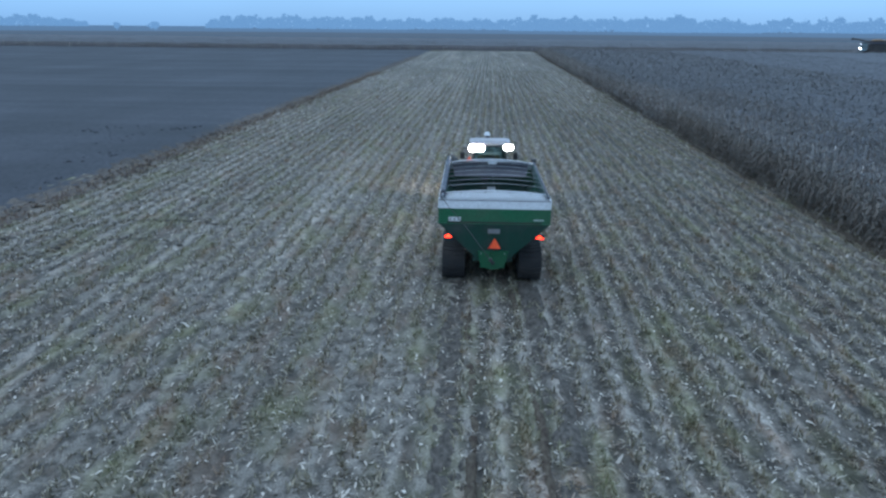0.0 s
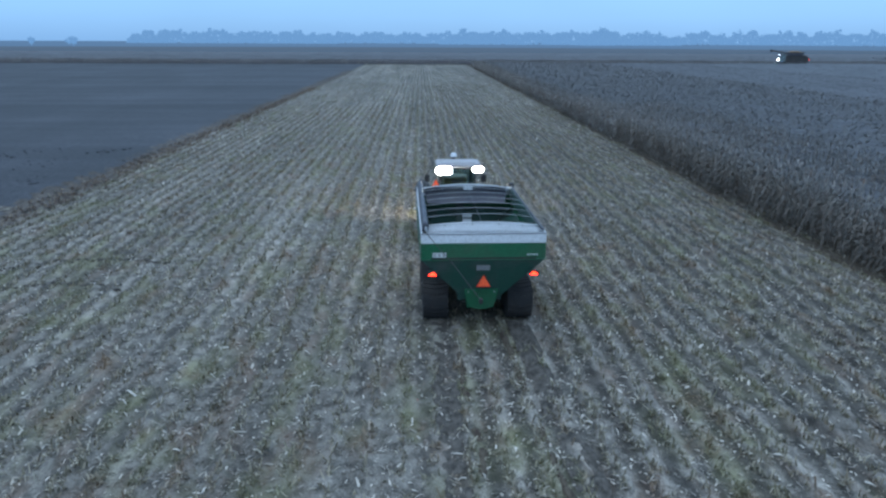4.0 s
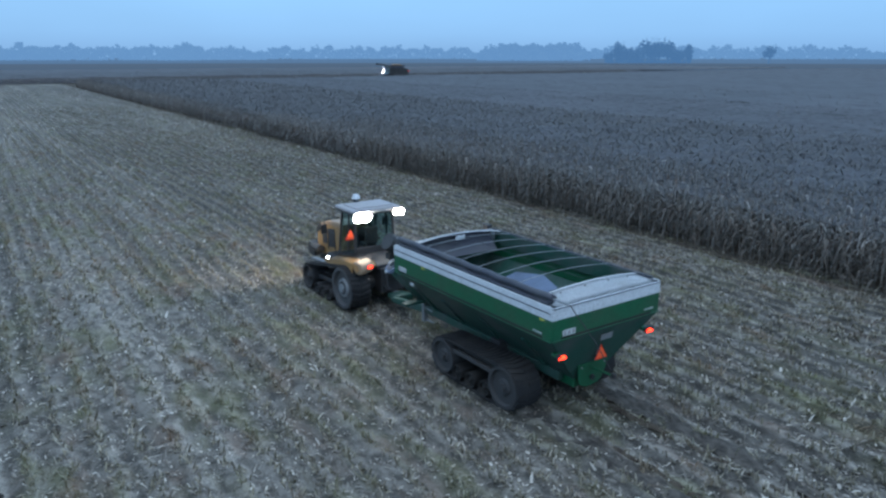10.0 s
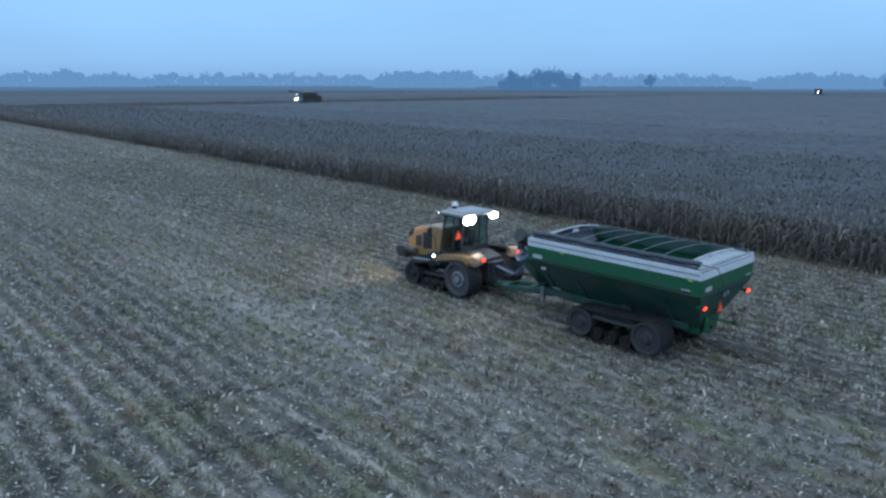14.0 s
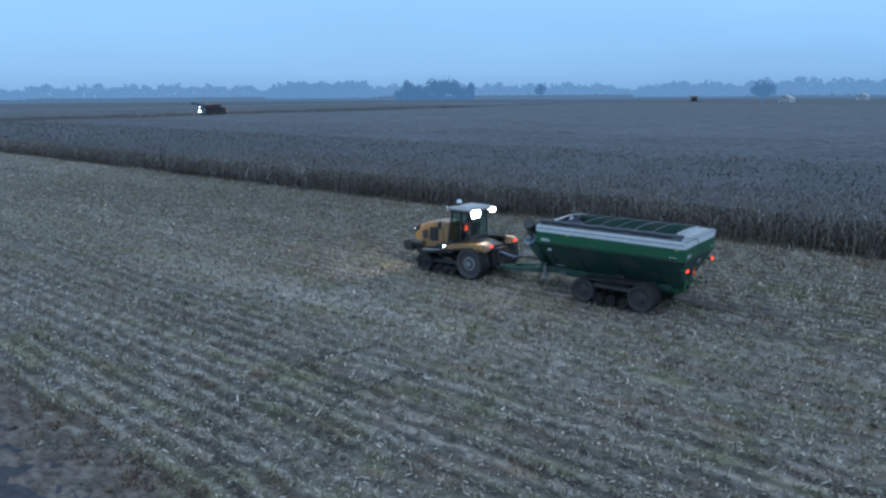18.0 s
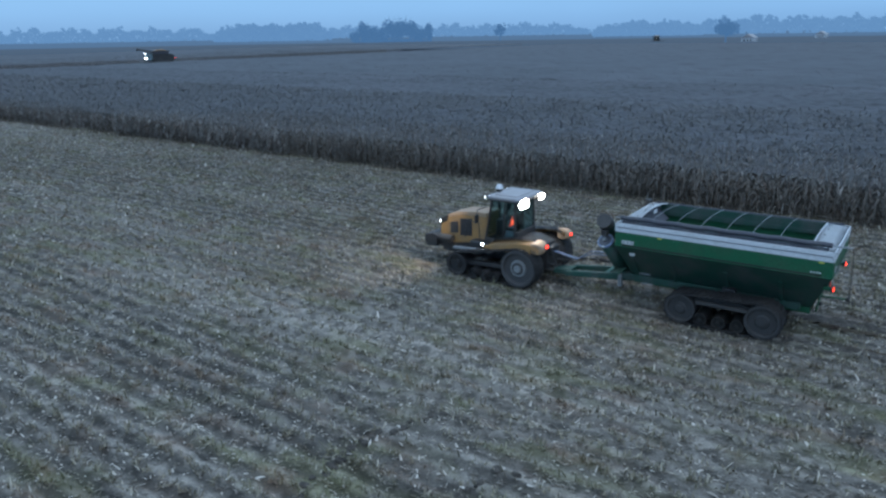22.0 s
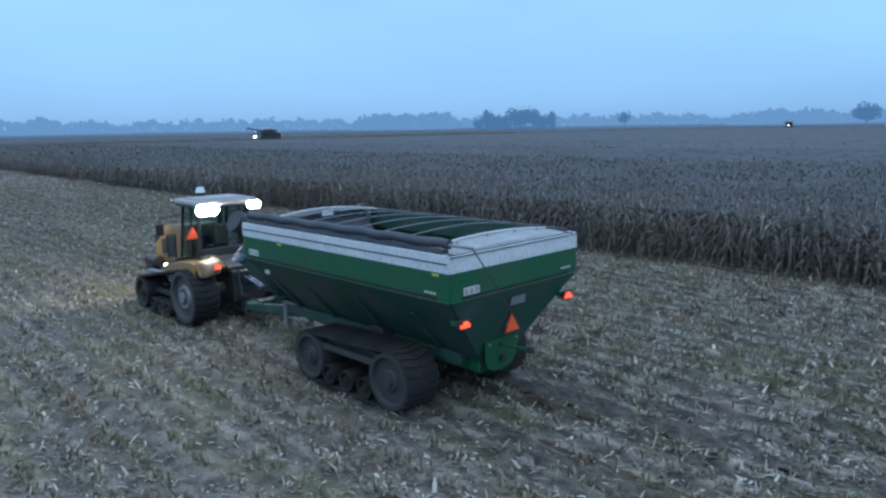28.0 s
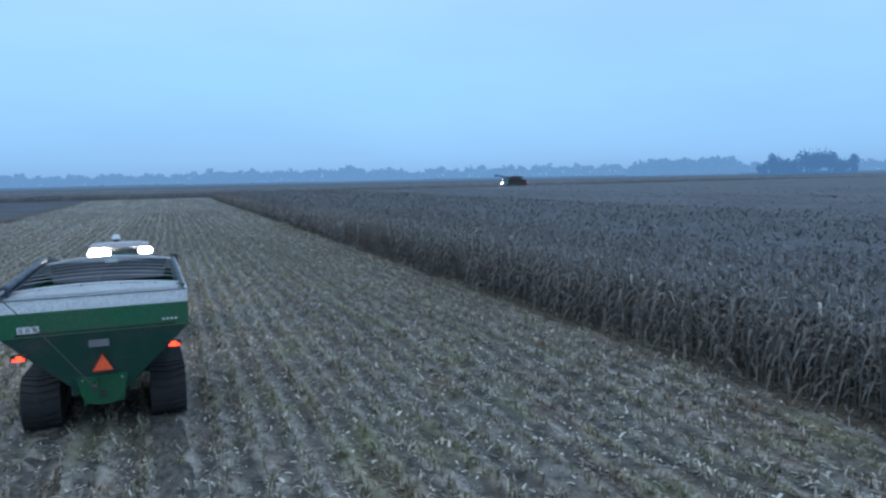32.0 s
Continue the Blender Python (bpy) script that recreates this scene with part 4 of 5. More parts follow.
def cart_top():
    cap(BACK + 0.03, 0.68, 0.12, "arched white rear end cap")
    cap(FRONT - 0.03, 6.2, 0.2, "arched white front end cap")
    part("top_rail", box(-W + 0.02, -W + 0.2, 0.2, FRONT - 0.2, Z_TOP + 0.022, Z_TOP + 0.09, 0.015), M_TARP, cart)
    part("top_rail", box(W - 0.09, W - 0.02, 0.2, FRONT - 0.2, Z_TOP + 0.022, Z_TOP + 0.08, 0.012), M_TARP, cart)
    part("inner_liner", box(W - 0.13, W - 0.1, 0.5, FRONT - 0.4, Z_BAND - 0.1, Z_TOP + 0.04, 0.01), M_GREEN_LOW, cart)
    # rolled tarp along the near edge, a little lumpy
    pts = []
    for k in range(30):
        y = 0.12 + k * (FRONT - 0.25) / 29
        pts.append((-W + 0.13 + 0.012 * math.sin(k * 2.1), y, Z_TOP + 0.19 + 0.012 * math.sin(k * 1.3)))
    roll = part("tarp_roll", hose(pts, 0.085, 12), M_TARP, cart, "dark rolled tarp", smooth=True)
    part("roll_pipe", rod((-W + 0.13, -0.42, Z_TOP + 0.18), (-W + 0.13, FRONT + 0.05, Z_TOP + 0.18), 0.028, n=8), M_STEEL, roll)
    for k in range(6):
        y = 1.65 + k * 0.82
        pts = [(1.72 * (2 * j / 14 - 1), y, arch_z(1.72 * (2 * j / 14 - 1), 0.14) + 0.03) for j in range(15)]
        part("tarp_bow", hose(pts, 0.0095, 6), M_STEEL, cart)
    part("ridge_strap", hose([(0, 0.85, Z_TOP + 0.17), (0, 3.5, Z_TOP + 0.2), (0, 6.2, Z_TOP + 0.22)], 0.006, 5), M_TARP, cart)
    # dark folded tarp edge hanging inside the near wall
    part("tarp_skirt", box(-W + 0.06, -W + 0.1, 0.3, FRONT - 0.4, Z_TOP - 0.35, Z_TOP + 0.05, 0.01), M_TARP, cart)
    part("front_tarp", slab([(-1.6, 6.68, 3.33), (1.6, 6.68, 3.33), (1.45, 6.02, 2.84), (-1.45, 6.02, 2.84)], -0.02), M_TARP, cart, "dark blue tarp sheet inside the front end")
    part("inner_ladder", slab([(-0.35, 6.45, 2.0), (-0.05, 6.45, 2.0), (-0.05, 6.75, 3.2), (-0.35, 6.75, 3.2)], 0.03), M_GREEN_LOW, cart)
    for z, y in ((3.4, 6.12), (2.26, 6.42), (2.08, 6.39)):
        part("sight_plate", box(-0.1, 0.24, y - 0.02, y, z - 0.07, z + 0.07, 0.005), M_WHITE, cart, "small pale plate inside the cart")
    # tarp arm at the rear
    arm = part("tarp_arm", hose([(-W + 0.13, -0.42, Z_TOP + 0.18), (-W + 0.2, -0.46, Z_TOP + 0.05), (-0.9, -0.44, 2.45), (-0.1, -0.4, 1.35)], 0.012, 7), M_DRIVE, cart, "thin grey tarp arm")
    part("arm_motor", box(-0.16, -0.04, -0.43, -0.33, 1.29, 1.41, 0.02), M_BLACK, arm)
    part("arm_bracket", rod((-0.1, -0.36, 1.34), (-0.1, 0.5, 1.3), 0.03, n=8), M_GREEN, arm)


def plate(x0, x1, y0, y1, z0, z1, axis, bars, mat=None, ink=None):
    """A pale label with darker bars in place of its lettering."""
    p = part("label", box(x0, x1, y0, y1, z0, z1, 0.003), mat or M_GREEN, cart)
    for k in range(bars):
        u0, u1 = (k + 0.15) / bars, (k + 0.8) / bars
        if axis == "x":
            b = box(x0 + (x1 - x0) * u0, x0 + (x1 - x0) * u1, y0 - 0.004, y0 - 0.001, z0 + 0.02, z1 - 0.02)
        else:
            out = x0 - 0.004 if x0 < 0 else x1 + 0.001
            b = box(out, out + 0.003, y0 + (y1 - y0) * u0, y0 + (y1 - y0) * u1, z0 + 0.02, z1 - 0.02)
        part("bar", b, ink or M_LABEL, p)


def cart_marks():
    plate(-1.5, -1.1, BACK - 0.02, BACK - 0.014, Z_SEAM + 0.06, Z_SEAM + 0.2, "x", 3, M_LABEL, M_ROOF)
    plate(1.28, 1.62, BACK - 0.02, BACK - 0.014, Z_SEAM + 0.09, Z_SEAM + 0.17, "x", 4)
    for s in (-1, 1):
        xs = sorted((s * (W + 0.014), s * (W + 0.02)))
        plate(*xs, 6.18, 6.6, Z_SEAM + 0.07, Z_SEAM + 0.2, "y", 3, M_LABEL, M_ROOF)
        plate(*xs, 0.3, 0.62, Z_SEAM + 0.07, Z_SEAM + 0.15, "y", 4)
        for y in (0.25, 5.2):
            part("reflector", box(*sorted((s * (W + 0.011), s * (W + 0.018))), y, y + 0.16, Z_BAND - 0.06, Z_BAND - 0.02), M_REFLECT, cart, "yellow reflector strip")
    part("small_label", box(-W + 0.25, -W + 0.262, 6.2, 6.4, 2.1, 2.2), M_LABEL, cart)
    # sky reflection on the green inner slope, painted as a bluish patch
    tinted = [(0.42 + (z - 0.98) * 0.9276 - 0.06, y, z) for y, z in ((5.7, 1.9), (5.2, 2.27), (4.1, 2.42), (3.3, 2.25), (3.9, 1.9), (5.1, 1.72))]
    part("sky_reflection_patch", slab(tinted, 0.004), M_BLUISH, cart, "bluish patch inside the hopper, a painted sky reflection")
    # slow-vehicle triangle and the plate above it
    y, z, k = 0.2, 1.74, 0.04
    sign = part("warning_triangle", slab([(k - 0.2, y - 0.02, z - 0.16), (k + 0.2, y - 0.02, z - 0.16), (k, y, z + 0.19)], 0.012), M_SIGN, cart, "bright orange slow-vehicle triangle")
    part("sign_rim", hose([(k - 0.205, y - 0.02, z - 0.165), (k + 0.205, y - 0.02, z - 0.165), (k, y, z + 0.2), (k - 0.205, y - 0.02, z - 0.165)], 0.012, 5), M_SIGNRIM, sign)
    part("sign_stem", box(-0.02, 0.02, y, y + 0.18, z - 0.1, z + 0.05), M_STEEL, sign)
    part("grey_plate", slab([(-0.2, 0.02, 2.14), (0.2, 0.02, 2.14), (0.2, -0.01, 2.3), (-0.2, -0.01, 2.3)], 0.012), M_STEEL, cart)
    # tail lamps on brackets
    for s in (-1, 1):
        lamp = part("tail_lamp", box(*sorted((s * 1.36, s * 1.66)), -0.05, 0.02, 2.0, 2.14, 0.012), M_BLACK, cart)
        part("lamp_lens", box(*sorted((s * 1.45, s * 1.55)), -0.07, -0.05, 2.065, 2.105, 0.006), M_AMBER, lamp, "glowing amber lens")
        part("red_lens", box(*sorted((s * 1.4, s * 1.62)), -0.066, -0.05, 2.008, 2.055, 0.004), M_REDLAMP, lamp, "glowing red lens")
        part("bracket", box(*sorted((s * 1.4, s * 1.6)), 0.02, 0.22, 2.02, 2.1), M_GREEN, lamp)


def cart_track(s):
    """One rubber track unit of the cart; s is -1 on one side and 1 on the other."""
    x0, x1 = sorted((s * 0.95, s * 1.75))
    out = s * 1.76
    inn = s * 0.96
    part("track_frame", prism([(1.9, 0.72), (1.9, 0.88), (2.6, 1.02), (3.6, 1.02), (4.4, 0.88), (4.4, 0.72)], s * 1.2, s * 1.5, 0.03), M_BLACK, cart)
    circles = ((1.8, 0.62, 0.56), (4.45, 0.56, 0.5), (2.55, 0.3, 0.22), (3.15, 0.3, 0.22), (3.75, 0.3, 0.22))
    strip = part("track_belt", belt(x0, x1, circles, 0.035), M_RUBBER, cart, "black ribbed rubber track belt")
    lugs(x0, x1, circles, strip, M_RUBBER, 0.035, 0.035)
    for y, z, r in circles:
        # rollers and their hubs are near-black: shade between the wheels put into colour
        w = part("track_wheel" if r > 0.3 else "track_roller", wheel_disc(out, inn, y, z, r - 0.003, -s * 0.09), M_WHEEL if r > 0.3 else M_DARKLINE, cart)
        part("hub", rod((out - s * 0.12, y, z), (out + s * 0.015, y, z), r * 0.2, n=12), M_WHEEL if r > 0.3 else M_DARKLINE, w)
    part("cover_beam", prism([(2.3, 0.82), (2.3, 0.93), (3.95, 0.93), (3.95, 0.82)], out - s * 0.03, out - s * 0.12, 0.01), M_WHEEL, cart)
    part("axle_bracket", prism([(2.8, 0.95), (2.9, 1.3), (3.3, 1.3), (3.4, 0.95)], s * 0.7, s * 0.95, 0.02), M_BLACK, cart)


def cart_undercarriage():
    part("axle", box(-1.2, 1.2, 2.95, 3.3, 0.75, 1.05, 0.03), M_GREEN_LOW, cart)
    for s in (-1, 1):
        part("frame_rail", box(*sorted((s * 0.5, s * 0.68)), 0.9, 7.0, 0.88, 1.12, 0.02), M_GREEN_LOW, cart)
        for y in (1.4, 3.1, 4.9, 6.3):
            part("hopper_leg", slab([(s * 0.6, y, 1.1), (s * 0.6, y + 0.14, 1.1), (s * 1.35, y + 0.14, 2.0), (s * 1.35, y, 2.0)], 0.06), M_GREEN_LOW, cart)
        part("tongue_beam", prism([(6.6, 0.78), (6.6, 1.05), (9.35, 0.68), (9.35, 0.5)], s * 0.52, s * 0.36, 0.015), M_GREEN_LOW, cart)
        cart_track(s)
    part("tongue_tip", prism([(9.2, 0.48), (9.2, 0.7), (9.95, 0.6), (9.95, 0.46)], -0.3, 0.3, 0.02), M_GREEN_LOW, cart)
    part("hitch_ring", rod((0.12, 10.0, 0.47), (0.12, 10.0, 0.58), 0.13, n=16), M_STEEL, cart)
    part("jack_stand", box(-0.72, -0.56, 6.95, 7.1, 0.55, 1.3, 0.01), M_STEEL, cart)
    part("crossmember", box(-0.5, 0.5, 7.6, 7.75, 0.72, 0.9, 0.01), M_GREEN, cart)
    part("walkway_step", box(-1.5, -0.75, 6.75, 7.05, 1.28, 1.34, 0.01), M_GREEN_LOW, cart)
    for k, z in enumerate((1.05, 1.4)):
        part("step_rung", rod((-1.25, 5.6 + k * 0.1, z), (-1.25, 6.0 + k * 0.1, z), 0.02, n=7), M_STEEL, cart)
    for k in range(4):
        a = 0.07 * k
        part("hydraulic_hose", hose([(-0.15 + a, 7.2, 1.2), (-0.2 + a, 8.2, 1.35 - a), (-0.15 + a, 9.2, 1.0 + a), (0.0 + a, 9.9, 1.25 + a), (0.05 + a, 10.3, 1.25)], 0.016, 6), M_RUBBER, cart)
    for a, top in ((0.0, 1.75), (0.12, 1.6)):
        part("hydraulic_hose", hose([(-0.75 + a, 6.95, 1.5), (-0.6 + a, 7.5, top), (-0.4 + a, 8.3, top - 0.1), (-0.2 + a, 9.0, 1.15), (-0.1 + a, 10.15, 1.3)], 0.02, 6), M_BLUISH, cart, "pale worn hose looping to the tractor")


def cart_auger():
    a, b = Vector((-0.2, 7.0, 0.95)), Vector((-1.62, 7.28, 2.5))
    low = part("lower_auger", rod(a, b, 0.25, n=20), M_GREEN_LOW, cart, smooth=True)
    d = (b - a).normalized()
    part("flange_ring", rod(b - d * 0.04, b + d * 0.05, 0.29, n=22, caps=True), M_BLUISH, low)
    part("auger_shaft", rod(b + d * 0.05, b + d * 0.14, 0.07, n=10), M_STEEL, low)
    part("auger_mouth", rod(b + d * 0.05, b + d * 0.06, 0.24, n=20), M_TARP, low)
    up = part("upper_auger", rod((-1.62, 7.32, 3.2), (1.35, 7.4, 1.5), 0.22, n=20), M_GREEN_LOW, cart, "folded upper auger tube", smooth=True)
    part("flange_ring", rod((-1.8, 7.32, 3.3), (-1.45, 7.33, 3.1), 0.265, n=22), M_BLACK, up)
    part("spout", prism([(7.16, 1.0), (7.16, 1.6), (7.64, 1.6), (7.64, 1.0)], 1.25, 1.55, 0.04), M_RUBBER, up)
    part("sight_window", box(1.7, 1.92, 6.86, 7.1, 2.75, 3.42, 0.03), M_BLACK, cart)
    part("fold_hinge", box(-1.82, -1.62, 7.18, 7.4, 2.74, 2.95, 0.02), M_BLACK, low)
    # small pale disc added as a painted glint on the auger
    part("auger_glint", rod((-1.9, 7.26, 2.38), (-1.94, 7.22, 2.35), 0.03, n=10), M_LABEL, low)
    part("auger_cradle", box(0.9, 1.1, 6.87, 7.3, 2.72, 2.8, 0.01), M_GREEN, cart)
    part("fold_cylinder", rod((-1.0, 7.3, 2.0), (-1.7, 7.45, 3.0), 0.04, n=10), M_STEEL, low)


cart_box()
cart_top()
cart_marks()
cart_undercarriage()
cart_auger()

# ---------------------------------------------------------------- tracked tractor
TX = 0.1
tractor = thing("tractor", (TX, 12.2, 0), "yellow rubber-tracked tractor with lit work lamps pulling the cart", "tractor")


def tx(a, b):
    return sorted((TX + a, TX + b))


def tractor_track(s):
    x0, x1 = tx(s * 1.0, s * 1.74)
    out, inn = TX + s * 1.75, TX + s * 1.0
    part("track_frame", prism([(11.3, 0.62), (11.3, 0.8), (13.6, 0.68), (13.6, 0.5)], TX + s * 1.25, TX + s * 1.5, 0.03), M_BLACK, tractor)
    circles = ((10.88, 0.8, 0.74), (13.75, 0.52, 0.46), (11.95, 0.27, 0.2), (12.45, 0.27, 0.2), (12.95, 0.27, 0.2))
    strip = part("track_belt", belt(x0, x1, circles, 0.03), M_RUBBER, tractor, "black ribbed rubber track belt")
    lugs(x0, x1, circles, strip, M_RUBBER, 0.03, 0.035)
    for y, z, r in circles:
        big = r > 0.3
        w = part("track_wheel" if big else "track_roller", wheel_disc(out, inn, y, z, r - 0.003, -s * 0.12, 32), M_DRIVE if r > 0.6 else M_BLACK, tractor)
        part("hub", rod((out - s * 0.14, y, z), (out + s * 0.01, y, z), r * 0.2, n=16), M_STEEL if r > 0.6 else M_BLACK, w)
        if r > 0.6:
            part("rim_ring", rod((out - s * 0.13, y, z), (out - s * 0.05, y, z), r * 0.48, r * 0.43, 28), M_STEEL, w, "grey dished rim centre")
            part("rim_well", rod((out - s * 0.06, y, z), (out - s * 0.044, y, z), r * 0.34, n=24), M_DRIVE, w)
            for k in range(8):
                a = 2 * math.pi * k / 8
                part("bolt", rod((out - s * 0.13, y + 0.32 * math.cos(a), z + 0.32 * math.sin(a)), (out - s * 0.08, y + 0.32 * math.cos(a), z + 0.32 * math.sin(a)), 0.03, n=6), M_STEEL, w)
    part("step_beam", prism([(12.3, 1.12), (12.3, 1.22), (14.2, 1.12), (14.2, 1.04)], TX + s * 1.15, TX + s * 1.35, 0.01), M_STEEL, tractor)


def fender(s):
    bm = bmesh.new()
    prof = ((10.1, 1.66), (10.2, 1.82), (10.5, 1.9), (11.2, 1.84), (12.1, 1.68), (12.4, 1.58))
    n = 4
    rows = []
    for k in range(n + 1):
        x = TX + s * (0.78 + 0.72 * k / n)
        drop = 0.02 + 0.1 * (k / n) ** 3
        rows.append([bm.verts.new((x, y, z - drop)) for y, z in prof])
    rows.append([bm.verts.new((TX + s * 1.52, y, z - 0.26 if 10.15 < y < 12.2 else z - 0.2)) for y, z in prof])
    for a, b in zip(rows, rows[1:]):
        for k in range(len(prof) - 1):
            bm.faces.new((a[k], a[k + 1], b[k + 1], b[k]))
    bmesh.ops.solidify(bm, geom=bm.faces[:], thickness=0.04)
    f = part("fender", bm, M_YELLOW, tractor, smooth=True)
    # dark sheet over the inner half of the fender's top
    bm = bmesh.new()
    mat = [[bm.verts.new((TX + s * x, y, z + 0.012)) for y, z in prof[1:]] for x in (0.72, 0.98, 1.24)]
    for a, b in zip(mat, mat[1:]):
        for q in range(len(a) - 1):
            bm.faces.new((a[q], a[q + 1], b[q + 1], b[q]))
    bmesh.ops.solidify(bm, geom=bm.faces[:], thickness=0.03)
    part("dark_top", bm, M_BLACK, f, "dark inner half of the fender's top")
    # outer side panel, deepest over the drive wheel
    part("side_panel", prism([(10.42, 1.38), (10.4, 1.76), (10.6, 1.81), (11.2, 1.75), (12.1, 1.59), (12.6, 1.44), (12.6, 1.36), (11.6, 1.36)], *tx(s * 1.5, s * 1.545), 0.015), M_YELLOW, f)
    bm = prism([(9.98, 1.52), (9.93, 1.68), (10.0, 1.84), (10.2, 1.92), (10.48, 1.9), (10.48, 1.5), (10.2, 1.44)], *tx(s * 0.9, s * 1.47), 0.07)
    for v in bm.verts:
        # the end narrows and droops towards its outer rear corner
        back = max(0.0, (10.3 - v.co.y) / 0.37)
        v.co.x += -s * 0.1 * back if s * (v.co.x - TX) > 1.2 else s * 0.05 * back
        v.co.z -= 0.06 * (s * (v.co.x - TX) > 1.2)
    # the end's paint is paler, to carry the light spilling from its lamp
    tail = part("fender_tail", bm, M_TAN, f, "pale angular fender end")
    part("tail_lamp", box(*tx(s * 1.0, s * 1.17), 9.915, 9.965, 1.65, 1.75, 0.012), M_REDLAMP, tail, "lit red tail lamp")
    part("lamp_bezel", box(*tx(s * 0.98, s * 1.19), 9.93, 9.985, 1.63, 1.77, 0.015), M_BLACK, tail)


def hood():
    prof = [(13.0, 1.25), (13.0, 2.5), (13.6, 2.5), (14.4, 2.4), (15.0, 2.2), (15.3, 1.95), (15.42, 1.6), (15.38, 1.0), (14.9, 0.95)]
    bm = prism(prof, TX - 0.52, TX + 0.52, 0.07)
    h = part("hood", bm, M_YELLOW, tractor)
    # highlight along the hood's top, painted as a paler plate
    part("hood_top_highlight", prism([(13.02, 2.53), (13.6, 2.535), (14.4, 2.435), (14.98, 2.24), (14.93, 2.12), (14.3, 2.3), (13.02, 2.36)], TX - 0.54, TX + 0.54, 0.02), M_TAN, h, "paler top of the hood, a painted-in highlight")
    for s in (-1, 1):
        xo = TX + s * 0.522
        xs = sorted((xo, xo + s * 0.012))
        part("side_grille", prism([(13.75, 1.45), (13.75, 2.2), (14.35, 2.14), (14.35, 1.4)], *xs), M_BLACK, h)
        part("side_panel", prism([(13.1, 1.4), (13.1, 2.25), (13.68, 2.22), (13.68, 1.4)], *xs), M_YELLOW, h)
        part("decal_bar", prism([(14.45, 1.5), (14.45, 2.0), (14.85, 1.92), (14.85, 1.45)], *xs), M_BLACK, h)
        part("lamp_brow", prism([(15.0, 1.95), (15.0, 2.23), (15.36, 2.05), (15.38, 1.8)], *sorted((TX + s * 0.3, TX + s * 0.56)), 0.03), M_BLACK, h)
        part("head_lamp", box(*tx(s * 0.34, s * 0.5), 15.36, 15.42, 1.84, 1.96, 0.01), M_SMALLLAMP, h, "lit head lamp")
        part("hand_rail", hose([(TX + s * 0.78, 13.2, 1.3), (TX + s * 0.78, 13.25, 2.15), (TX + s * 0.74, 13.9, 2.2), (TX + s * 0.7, 14.0, 1.4)], 0.02, 6), M_BLACK, tractor)
    part("front_grille", box(*tx(-0.42, 0.42), 15.4, 15.45, 1.1, 1.75, 0.01), M_BLACK, h)
    part("front_weight_bracket", box(*tx(-0.35, 0.35), 15.2, 15.8, 0.72, 1.0, 0.02), M_BLACK, tractor)
    for k in range(12):
        x = TX - 0.6 + k * 0.1
        part("front_weight", prism([(15.55, 0.72), (15.55, 1.22), (15.75, 1.3), (16.15, 1.22), (16.22, 0.98), (16.08, 0.72)], x, x + 0.088, 0.01), M_BLACK, tractor)
    part("exhaust_stack", rod((TX + 0.72, 13.15, 1.6), (TX + 0.72, 13.15, 3.2), 0.075, n=14), M_BLACK, tractor)
    part("air_cleaner", rod((TX - 0.75, 14.6, 1.25), (TX - 0.75, 15.3, 1.25), 0.17, n=14), M_BLACK, tractor)


